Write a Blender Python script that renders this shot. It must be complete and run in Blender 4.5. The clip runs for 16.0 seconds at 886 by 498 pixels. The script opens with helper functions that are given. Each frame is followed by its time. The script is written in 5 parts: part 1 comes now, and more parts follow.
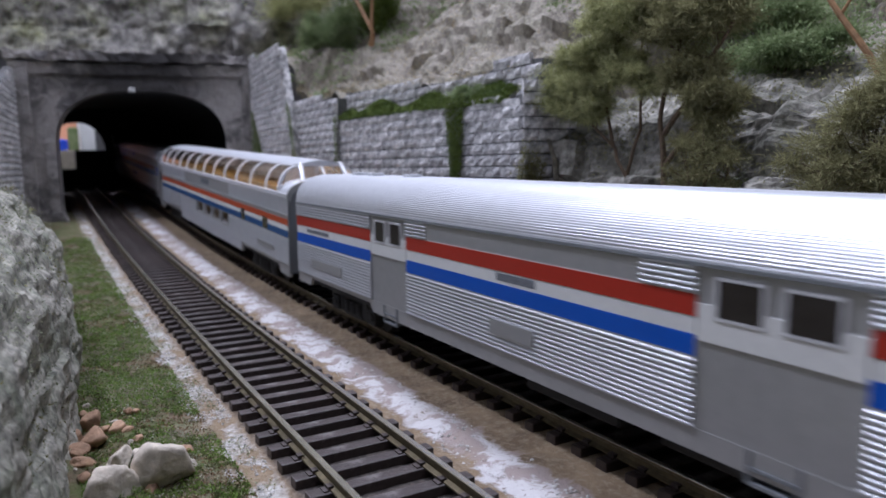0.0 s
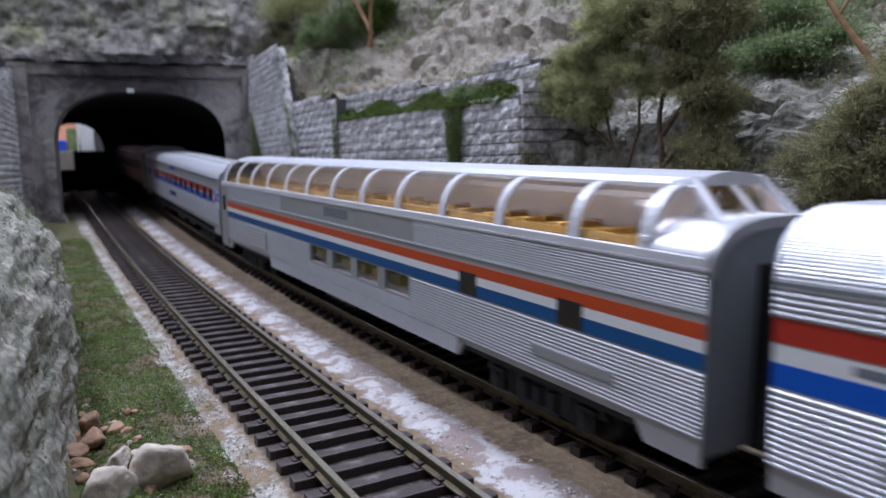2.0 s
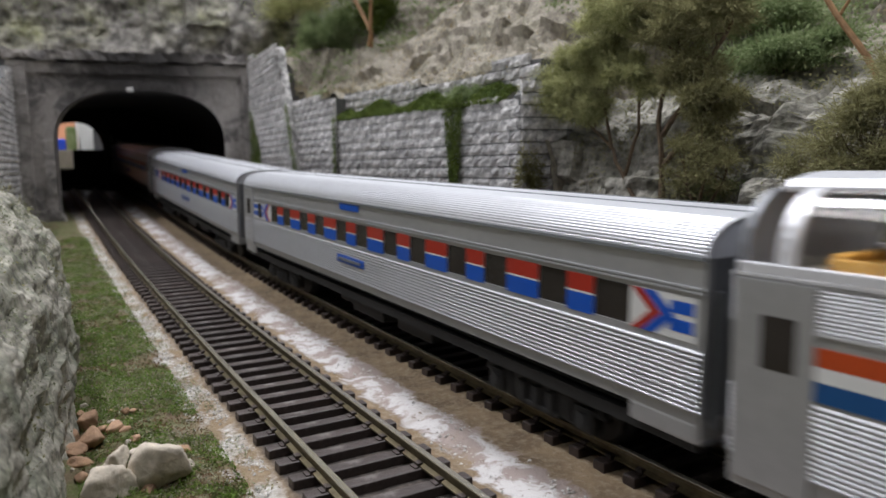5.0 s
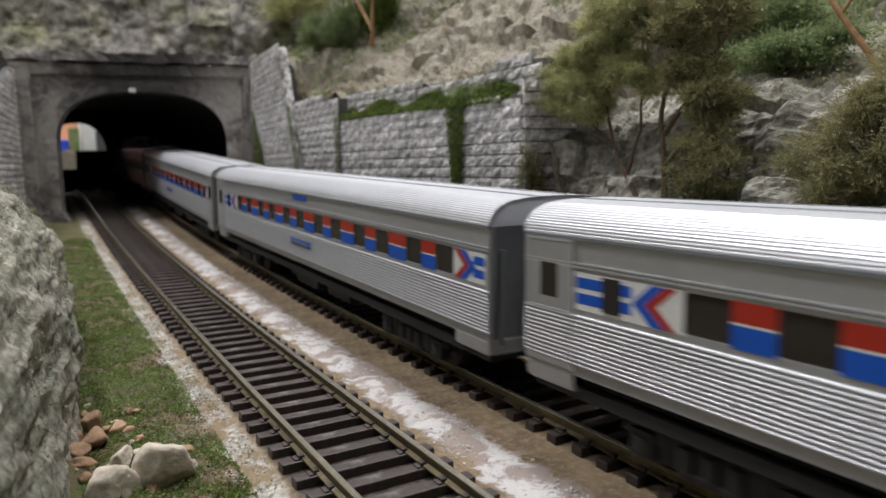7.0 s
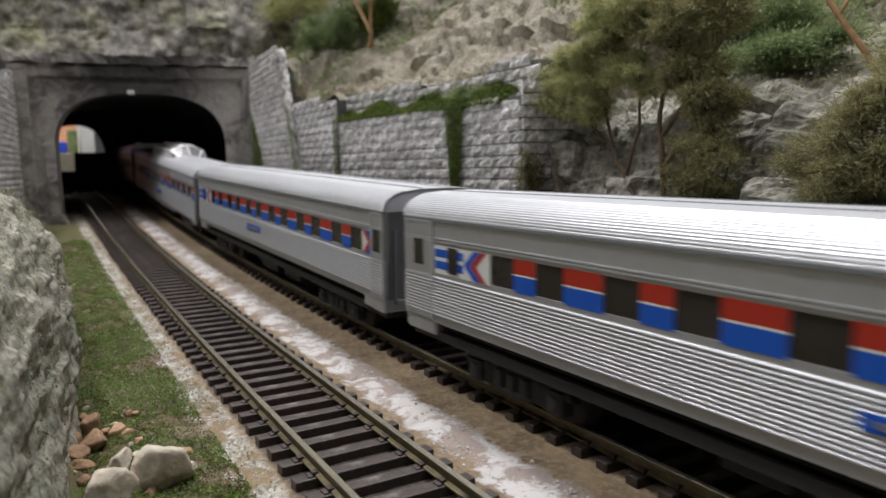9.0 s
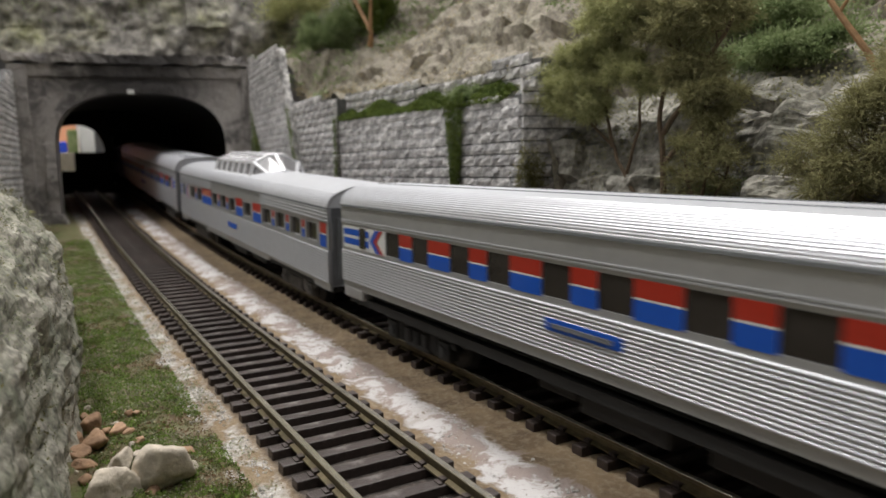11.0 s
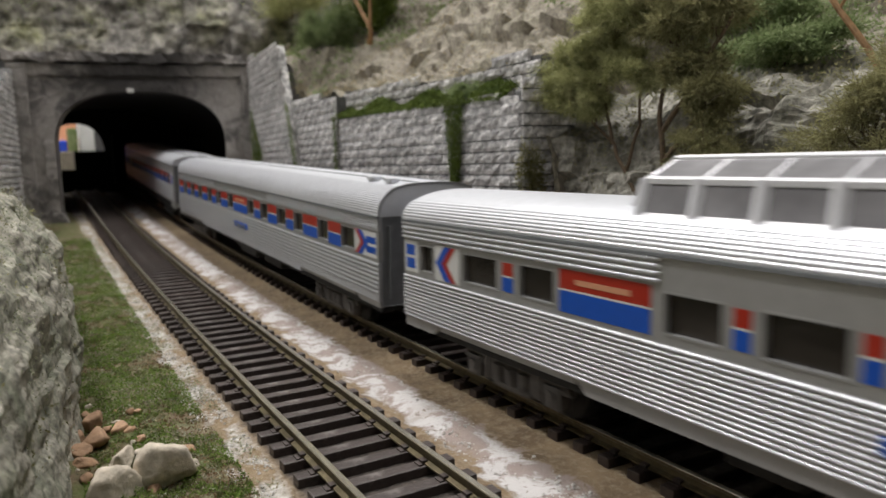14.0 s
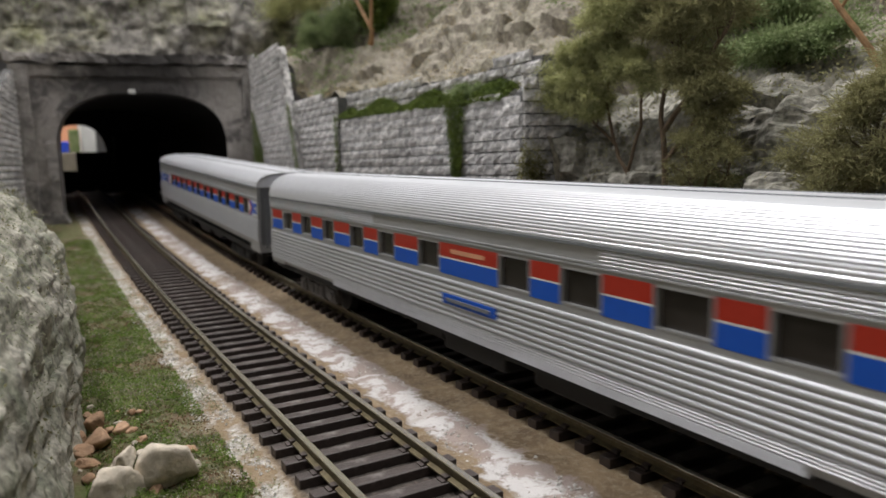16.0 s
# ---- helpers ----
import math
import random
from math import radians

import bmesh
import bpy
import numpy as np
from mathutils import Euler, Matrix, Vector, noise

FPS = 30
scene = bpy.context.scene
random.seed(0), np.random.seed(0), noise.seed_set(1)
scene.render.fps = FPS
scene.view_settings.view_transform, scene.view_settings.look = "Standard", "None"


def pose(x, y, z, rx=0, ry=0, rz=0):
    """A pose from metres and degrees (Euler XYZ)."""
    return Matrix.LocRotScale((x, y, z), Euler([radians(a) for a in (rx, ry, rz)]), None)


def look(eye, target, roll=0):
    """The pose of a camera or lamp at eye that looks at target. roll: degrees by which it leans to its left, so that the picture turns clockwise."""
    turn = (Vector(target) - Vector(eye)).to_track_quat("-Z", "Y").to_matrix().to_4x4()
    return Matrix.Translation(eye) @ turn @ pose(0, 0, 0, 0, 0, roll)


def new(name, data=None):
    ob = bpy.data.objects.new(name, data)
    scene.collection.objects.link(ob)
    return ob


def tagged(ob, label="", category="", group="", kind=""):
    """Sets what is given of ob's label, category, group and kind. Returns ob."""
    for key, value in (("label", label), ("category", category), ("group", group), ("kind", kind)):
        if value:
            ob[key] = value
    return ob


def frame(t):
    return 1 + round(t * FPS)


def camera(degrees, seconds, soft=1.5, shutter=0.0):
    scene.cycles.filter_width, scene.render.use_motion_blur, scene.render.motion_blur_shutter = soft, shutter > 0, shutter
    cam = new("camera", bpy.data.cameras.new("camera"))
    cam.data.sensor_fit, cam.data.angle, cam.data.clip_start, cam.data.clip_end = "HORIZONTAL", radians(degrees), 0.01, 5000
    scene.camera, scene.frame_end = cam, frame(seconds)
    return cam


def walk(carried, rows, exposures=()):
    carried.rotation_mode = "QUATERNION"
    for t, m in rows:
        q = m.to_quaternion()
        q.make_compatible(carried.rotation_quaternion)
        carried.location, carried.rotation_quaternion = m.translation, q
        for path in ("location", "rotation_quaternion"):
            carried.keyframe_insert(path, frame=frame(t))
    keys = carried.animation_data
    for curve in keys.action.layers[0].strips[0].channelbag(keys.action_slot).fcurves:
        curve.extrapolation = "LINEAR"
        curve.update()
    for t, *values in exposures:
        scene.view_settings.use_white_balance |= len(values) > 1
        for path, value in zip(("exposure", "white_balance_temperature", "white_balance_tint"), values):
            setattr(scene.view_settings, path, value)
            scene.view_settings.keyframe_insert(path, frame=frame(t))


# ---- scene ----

# A model railway in 1:87. Lengths below are in millimetres; MM turns them into metres.
MM = 0.001

# ---- camera ----
cam = camera(64.57, 16.0, soft=1.6, shutter=0.6)
cam.data.dof.use_dof = True
cam.data.dof.focus_distance = 0.14
cam.data.dof.aperture_fstop = cam.data.lens / 0.9
EYE = Vector((-50.07, 0.0, 52.37)) * MM


def aim(yaw, pitch, roll):
    y, p = radians(yaw), radians(pitch)
    way = Vector((math.sin(y) * math.cos(p), math.cos(y) * math.cos(p), -math.sin(p)))
    return look(EYE, EYE + way, roll)


AIMS = [(0, 30.436, 6.761, -0.876), (0.5, 30.478, 6.736, -0.852), (1, 30.522, 6.727, -0.833), (1.5, 30.518, 6.726, -0.84), (2, 30.523, 6.711, -0.893),
        (2.5, 30.526, 6.687, -0.872), (3, 30.561, 6.693, -0.812), (3.5, 30.598, 6.706, -0.73), (4, 30.63, 6.709, -0.621), (5.2, 30.57, 6.73, -0.76), (6.5, 30.459, 6.759, -0.916),
        (7, 30.385, 6.758, -0.918), (7.5, 30.41, 6.742, -1.017), (8, 30.473, 6.7, -1.013), (8.5, 30.476, 6.653, -1.015), (9, 30.47, 6.653, -1.054), (10.2, 30.45, 6.71, -1.15),
        (11.5, 30.434, 6.78, -1.257), (12, 30.421, 6.821, -1.347), (12.5, 30.373, 6.877, -1.41), (13, 30.369, 6.925, -1.422), (13.5, 30.389, 6.939, -1.351),
        (14, 30.414, 6.945, -1.388), (14.5, 30.394, 6.933, -1.413), (15, 30.339, 6.925, -1.487), (15.5, 30.3, 6.94, -1.49), (16, 30.296, 6.904, -1.464)]
walk(cam, [(t, aim(a, b, c)) for t, a, b, c in AIMS],
     exposures=[(0, -0.13, 5300, 20), (1.5, -0.14, 5150, 20), (2.5, -0.1, 5350, 18), (4, -0.04, 5750, 14), (6.5, -0.04, 6150, 11), (9, -0.04, 6200, 11), (12.5, -0.08, 6450, 10), (16, -0.07, 6300, 11)])

# ---- light: the tubes of the layout room, with added fill lamps ----
world = bpy.data.worlds.new("world")
scene.world = world
world.use_nodes = True
world.node_tree.nodes["Background"].inputs[0].default_value = (0.8, 0.88, 1.0, 1)
world.node_tree.nodes["Background"].inputs[1].default_value = 0.25


def tube(x, y, z, length, watts, turn=0):
    la = bpy.data.lights.new("overhead_lamp", "AREA")
    la.shape, la.size, la.size_y, la.energy, la.color = "RECTANGLE", 0.16, length, watts, (1.0, 0.97, 0.93)
    ob = new("overhead_lamp", la)
    ob.matrix_world = pose(x, y, z, 0, 0, turn)


tube(-0.36, 0.86, 1.28, 1.0, 23.5)
# Added fill for the portal and other faces turned to the camera.
tube(-0.50, -0.50, 1.28, 0.9, 3.0)
tube(0.25, 0.66, 1.28, 0.9, 14.5)
tube(-1.1, 0.50, 1.28, 0.9, 6.0)
# Added fill for the trees and cliff on the right.
tube(0.20, -0.05, 1.28, 0.8, 7.0)
tube(-0.10, 2.0, 1.28, 1.2, 2.5)

# ---- materials ----


def mat(name, col, rough=0.6, metal=0.0, var=0.25, fine=900.0, coarse=60.0, bump=0.0, bump_scale=None, alt=None, alt_amount=0.5,
        transmission=0.0, emit=0.0, per_object=0.0, spec=0.5, alpha_leaf=False, coat=0.0):
    """Base colour varied by a fine and a coarse noise, with an optional second colour in patches and a fine relief."""
    m = bpy.data.materials.new(name)
    m.use_nodes = True
    nt = m.node_tree
    N, L = nt.nodes, nt.links
    b = N["Principled BSDF"]
    b.inputs["Roughness"].default_value = rough
    b.inputs["Metallic"].default_value = metal
    b.inputs["Specular IOR Level"].default_value = spec
    b.inputs["Transmission Weight"].default_value = transmission
    b.inputs["Coat Weight"].default_value = coat
    tc = N.new("ShaderNodeTexCoord")

    def noise_node(scale, detail=4.0, rough_=0.6):
        n = N.new("ShaderNodeTexNoise")
        n.inputs["Scale"].default_value, n.inputs["Detail"].default_value, n.inputs["Roughness"].default_value = scale, detail, rough_
        L.new(tc.outputs["Object"], n.inputs["Vector"])
        return n

    def mixc(fac, a, c, mode="MIX"):
        x = N.new("ShaderNodeMix")
        x.data_type, x.blend_type = "RGBA", mode
        if isinstance(fac, (int, float)):
            x.inputs[0].default_value = fac
        else:
            L.new(fac, x.inputs[0])
        for i, v in ((6, a), (7, c)):
            if isinstance(v, tuple):
                x.inputs[i].default_value = (*v, 1)
            else:
                L.new(v, x.inputs[i])
        return x.outputs[2]

    def ramp(src, lo, hi):
        r = N.new("ShaderNodeMapRange")
        r.inputs[1].default_value, r.inputs[2].default_value = lo, hi
        L.new(src, r.inputs[0])
        return r.outputs[0]

    out = col
    n1, n2 = noise_node(fine), noise_node(coarse)
    if alt:
        out = mixc(ramp(n2.outputs["Fac"], 0.5 - 0.12 - (alt_amount - 0.5) * 0.5, 0.5 + 0.12 - (alt_amount - 0.5) * 0.5), col, alt)
    if var:
        lo = tuple(max(0, 1 - var) for _ in range(3))
        hi = tuple(1 + var * 0.7 for _ in range(3))
        out = mixc(1.0, out, mixc(ramp(n1.outputs["Fac"], 0.3, 0.7), lo, hi), "MULTIPLY")
        out = mixc(0.6, out, mixc(ramp(n2.outputs["Fac"], 0.3, 0.7), lo, hi), "MULTIPLY")
    if per_object:
        oi = N.new("ShaderNodeObjectInfo")
        g = ramp(oi.outputs["Random"], 0, 1)
        out = mixc(1.0, out, mixc(g, tuple(1 - per_object for _ in range(3)), tuple(1 + per_object for _ in range(3))), "MULTIPLY")
    if isinstance(out, tuple):
        b.inputs["Base Color"].default_value = (*out, 1)
    else:
        L.new(out, b.inputs["Base Color"])
    if bump:
        bp = N.new("ShaderNodeBump")
        bp.inputs["Strength"].default_value, bp.inputs["Distance"].default_value = 1.0, bump * MM
        nb = noise_node(bump_scale or fine, 6.0, 0.65)
        L.new(nb.outputs["Fac"], bp.inputs["Height"])
        L.new(bp.outputs["Normal"], b.inputs["Normal"])
    if emit:
        b.inputs["Emission Color"].default_value = (*col, 1)
        b.inputs["Emission Strength"].default_value = emit
    return m


SILVER = mat("silver_paint", (0.55, 0.56, 0.585), 0.43, 0.55, var=0.06, fine=500, coarse=25)
SILVER_DULL = mat("grey_silver_paint", (0.41, 0.41, 0.41), 0.42, 0.5, var=0.07, fine=500, coarse=25)
ROOF = mat("roof_silver", (0.76, 0.77, 0.81), 0.38, 0.6, var=0.05, fine=400, coarse=20)
RED = mat("red_paint", (0.37, 0.022, 0.008), 0.4, var=0.06)
ORANGE = mat("orange_red_paint", (0.44, 0.058, 0.006), 0.4, var=0.06)
WHITE = mat("white_paint", (0.68, 0.68, 0.66), 0.42, var=0.05)
BLUE = mat("blue_paint", (0.003, 0.078, 0.46), 0.45, var=0.06)
NAVY = mat("dark_blue_paint", (0.006, 0.068, 0.215), 0.4, var=0.06)
LETTER = mat("grey_lettering", (0.16, 0.17, 0.19), 0.6, var=0.3, fine=1500, coarse=500)
SEAM = mat("seam_shadow_grey", (0.17, 0.18, 0.19), 0.6, var=0.1)
END_GREY = mat("dull_grey_car_end", (0.20, 0.205, 0.22), 0.45, 0.3, var=0.12, fine=300, coarse=40)
TRUCK_GREY = mat("weathered_grey_bogie", (0.105, 0.098, 0.092), 0.6, var=0.35, fine=500, coarse=80)
BLACK = mat("underframe_black", (0.012, 0.012, 0.012), 0.7, var=0.3)
GLASS = mat("smoked_window", (0.032, 0.027, 0.023), 0.12, var=0.1, spec=0.5)
CLEAR = mat("clear_dome_glazing", (0.95, 0.92, 0.88), 0.05, var=0.0, transmission=1.0)
AMBER = mat("amber_seat_plastic", (0.38, 0.21, 0.03), 0.5, var=0.25, fine=300, coarse=90)
DOME_GREY = mat("dome_interior_grey", (0.74, 0.69, 0.65), 0.6, var=0.15)
FRAME_WHITE = mat("dome_frame_silver", (0.66, 0.66, 0.68), 0.35, 0.2, var=0.05)
RAIL_SIDE = mat("weathered_rail_side", (0.14, 0.115, 0.065), 0.42, 0.6, var=0.3, fine=600)
RAIL_TOP = mat("nickel_rail_head", (0.86, 0.80, 0.66), 0.22, 0.9, var=0.12, fine=800)
TIE = mat("dark_plastic_sleeper", (0.040, 0.028, 0.024), 0.5, var=0.4, fine=1200, coarse=190, alt=(0.17, 0.155, 0.145), alt_amount=0.12, per_object=0.25, bump=0.15)
STONE = mat("grey_cut_stone", (0.25, 0.245, 0.24), 0.9, var=0.5, fine=520, coarse=170, alt=(0.62, 0.60, 0.585), alt_amount=0.64, bump=0.5, bump_scale=600, per_object=0.25)
MORTAR = mat("dark_mortar", (0.12, 0.118, 0.115), 0.95, var=0.4)
# Near-black: the shade inside the tunnel is put into this colour.
TUNNEL = mat("tunnel_shade_black", (0.010, 0.009, 0.009), 0.95, var=0.3)
ROCK = mat("grey_rock_casting", (0.47, 0.445, 0.385), 0.92, var=0.65, fine=420, coarse=70, alt=(0.17, 0.165, 0.13), alt_amount=0.5, bump=0.9, bump_scale=230)
ROCK_PALE = mat("pale_lichen_rock", (0.47, 0.44, 0.365), 0.92, var=0.65, fine=520, coarse=140, alt=(0.19, 0.195, 0.145), alt_amount=0.5, bump=0.9, bump_scale=330)
ROCK_MOSSY = mat("mossy_crag", (0.30, 0.28, 0.25), 0.92, var=0.75, fine=130, coarse=30, alt=(0.16, 0.16, 0.09), alt_amount=0.40, bump=1.2, bump_scale=110)
EARTH = mat("tan_scree", (0.33, 0.29, 0.235), 0.95, var=0.45, fine=600, coarse=80, alt=(0.22, 0.20, 0.15), bump=0.8, bump_scale=500)
MOSS = mat("bright_moss", (0.16, 0.215, 0.028), 0.95, var=0.5, fine=900, coarse=150, alt=(0.075, 0.115, 0.015), bump=0.6)


def leaf_mat(name, col, alt):
    """Leaf: diffuse with some light passing through, colour varied from clump to clump and leaf to leaf."""
    m = bpy.data.materials.new(name)
    m.use_nodes = True
    N, L = m.node_tree.nodes, m.node_tree.links
    N.remove(N["Principled BSDF"])
    out = N["Material Output"]
    tc = N.new("ShaderNodeTexCoord")
    n = N.new("ShaderNodeTexNoise")
    n.inputs["Scale"].default_value, n.inputs["Detail"].default_value = 110.0, 4.0
    L.new(tc.outputs["Object"], n.inputs["Vector"])
    geo = N.new("ShaderNodeNewGeometry")
    add = N.new("ShaderNodeMath")
    add.operation = "MULTIPLY_ADD"
    L.new(geo.outputs["Random Per Island"], add.inputs[0])
    add.inputs[1].default_value = 0.45
    L.new(n.outputs["Fac"], add.inputs[2])
    r = N.new("ShaderNodeMapRange")
    r.inputs[1].default_value, r.inputs[2].default_value = 0.5, 0.95
    L.new(add.outputs[0], r.inputs[0])
    mx = N.new("ShaderNodeMix")
    mx.data_type = "RGBA"
    mx.inputs[6].default_value, mx.inputs[7].default_value = (*col, 1), (*alt, 1)
    L.new(r.outputs[0], mx.inputs[0])
    d, t, s = N.new("ShaderNodeBsdfDiffuse"), N.new("ShaderNodeBsdfTranslucent"), N.new("ShaderNodeMixShader")
    L.new(mx.outputs[2], d.inputs[0])
    L.new(mx.outputs[2], t.inputs[0])
    s.inputs[0].default_value = 0.4
    L.new(d.outputs[0], s.inputs[1])
    L.new(t.outputs[0], s.inputs[2])
    L.new(s.outputs[0], out.inputs["Surface"])
    return m


LEAF = leaf_mat("olive_foliage", (0.27, 0.28, 0.12), (0.50, 0.50, 0.26))
LEAF_DARK = leaf_mat("dark_foliage", (0.19, 0.18, 0.085), (0.36, 0.345, 0.18))
LEAF_GREEN = leaf_mat("green_foliage", (0.16, 0.215, 0.09), (0.31, 0.36, 0.19))
TURF_LEAF = leaf_mat("bright_turf", (0.105, 0.175, 0.03), (0.20, 0.285, 0.07))
DULL_TURF = leaf_mat("dull_turf", (0.075, 0.088, 0.032), (0.15, 0.16, 0.07))
CRUMB = mat("white_plaster_crumb", (0.46, 0.44, 0.41), 0.95, var=0.3)
LITTER = leaf_mat("brown_leaf_litter", (0.13, 0.085, 0.045), (0.24, 0.165, 0.10))
LICHEN = leaf_mat("pale_lichen_flock", (0.25, 0.27, 0.17), (0.42, 0.43, 0.32))
STRAW = leaf_mat("straw_scatter", (0.30, 0.24, 0.13), (0.42, 0.37, 0.24))
BARK = mat("brown_twig", (0.11, 0.075, 0.042), 0.85, var=0.35, fine=500)
BARK_ORANGE = mat("orange_brown_twig", (0.30, 0.17, 0.075), 0.8, var=0.3, fine=500)
PEBBLE = mat("tan_pebble", (0.52, 0.455, 0.365), 0.88, var=0.3, fine=420, coarse=90, bump=0.4)
PEBBLE_BROWN = mat("brown_pebble", (0.38, 0.235, 0.14), 0.85, var=0.35, fine=300, coarse=90, bump=0.4)
ROOM = mat("plain_room_wall", (0.17, 0.165, 0.16), 0.9, var=0.08, fine=20, coarse=2)
CARPET = mat("dark_carpet", (0.10, 0.10, 0.11), 0.95, var=0.2, fine=60, coarse=4)
PEACH = mat("peach_panel", (0.62, 0.30, 0.17), 0.8, var=0.1)
OFFWHITE = mat("off_white_panel", (0.62, 0.62, 0.60), 0.8, var=0.1)
ROYAL = mat("royal_blue_box", (0.012, 0.05, 0.45), 0.6, var=0.1)


def ground_material():
    """Tan soil with a white plaster streak between the tracks, green turf on the verge and pale ballast dust beside the sleepers."""
    m = bpy.data.materials.new("scenic_ground")
    m.use_nodes = True
    N, L = m.node_tree.nodes, m.node_tree.links
    b = N["Principled BSDF"]
    b.inputs["Roughness"].default_value = 0.95
    tc = N.new("ShaderNodeTexCoord")
    sep = N.new("ShaderNodeSeparateXYZ")
    L.new(tc.outputs["Object"], sep.inputs[0])

    def nz(scale, detail=5.0, dist=0.0):
        n = N.new("ShaderNodeTexNoise")
        n.inputs["Scale"].default_value, n.inputs["Detail"].default_value, n.inputs["Distortion"].default_value = scale, detail, dist
        n.inputs["Roughness"].default_value = 0.65
        L.new(tc.outputs["Object"], n.inputs["Vector"])
        return n.outputs["Fac"]

    def math_(op, a, c):
        n = N.new("ShaderNodeMath")
        n.operation = op
        for i, v in enumerate((a, c)):
            if isinstance(v, (int, float)):
                n.inputs[i].default_value = v
            else:
                L.new(v, n.inputs[i])
        return n.outputs[0]

    def band(x0, x1, soft, jitter, src):
        """1 between x0 and x1 (mm), with a ragged edge."""
        x = math_("ADD", sep.outputs[0], math_("MULTIPLY", math_("SUBTRACT", src, 0.5), jitter * MM * 2))
        up = N.new("ShaderNodeMapRange")
        dn = N.new("ShaderNodeMapRange")
        up.inputs[1].default_value, up.inputs[2].default_value = (x0 - soft) * MM, (x0 + soft) * MM
        dn.inputs[1].default_value, dn.inputs[2].default_value = (x1 + soft) * MM, (x1 - soft) * MM
        L.new(x, up.inputs[0])
        L.new(x, dn.inputs[0])
        return math_("MULTIPLY", up.outputs[0], dn.outputs[0])

    def steps(src, lo, hi):
        r = N.new("ShaderNodeMapRange")
        r.inputs[1].default_value, r.inputs[2].default_value = lo, hi
        L.new(src, r.inputs[0])
        return r.outputs[0]

    def mixc(fac, a, c):
        x = N.new("ShaderNodeMix")
        x.data_type = "RGBA"
        L.new(fac, x.inputs[0])
        for i, v in ((6, a), (7, c)):
            if isinstance(v, tuple):
                x.inputs[i].default_value = (*v, 1)
            else:
                L.new(v, x.inputs[i])
        return x.outputs[2]

    big, mid, small = nz(28, 5, 0.6), nz(110, 5, 0.4), nz(700, 4)
    soil = mixc(steps(mid, 0.35, 0.68), (0.20, 0.142, 0.082), (0.10, 0.068, 0.038))
    soil = mixc(steps(small, 0.48, 0.78), soil, (0.27, 0.22, 0.155))
    grey = mixc(steps(mid, 0.47, 0.54), (0.25, 0.205, 0.185), (0.44, 0.42, 0.41))
    grey = mixc(steps(nz(330, 5, 0.8), 0.60, 0.66), grey, (0.15, 0.115, 0.09))
    col = mixc(math_("MULTIPLY", band(18.0, 28.5, 1.0, 8, mid), steps(big, 0.25, 0.45)), soil, grey)
    turf = mixc(steps(mid, 0.40, 0.60), (0.085, 0.10, 0.03), (0.115, 0.085, 0.048))
    turf = mixc(steps(big, 0.5, 0.66), turf, (0.17, 0.15, 0.095))
    col = mixc(band(-90, -22.5, 1.5, 9, mid), col, turf)
    dust = mixc(steps(small, 0.38, 0.66), (0.25, 0.225, 0.185), (0.54, 0.52, 0.49))
    col = mixc(math_("MULTIPLY", band(-21.0, -14.8, 0.8, 5, mid), steps(mid, 0.42, 0.54)), col, dust)
    bed = mixc(steps(small, 0.45, 0.72), (0.045, 0.036, 0.031), (0.11, 0.09, 0.075))
    col = mixc(band(-13.5, 13.5, 1.0, 2.0, mid), col, bed)
    col = mixc(band(43.5, 60, 1.2, 2.5, mid), col, bed)
    L.new(col, b.inputs["Base Color"])
    bp = N.new("ShaderNodeBump")
    bp.inputs["Distance"].default_value = 0.7 * MM
    L.new(math_("ADD", small, math_("MULTIPLY", mid, 0.8)), bp.inputs["Height"])
    L.new(bp.outputs["Normal"], b.inputs["Normal"])
    return m


GROUND = ground_material()


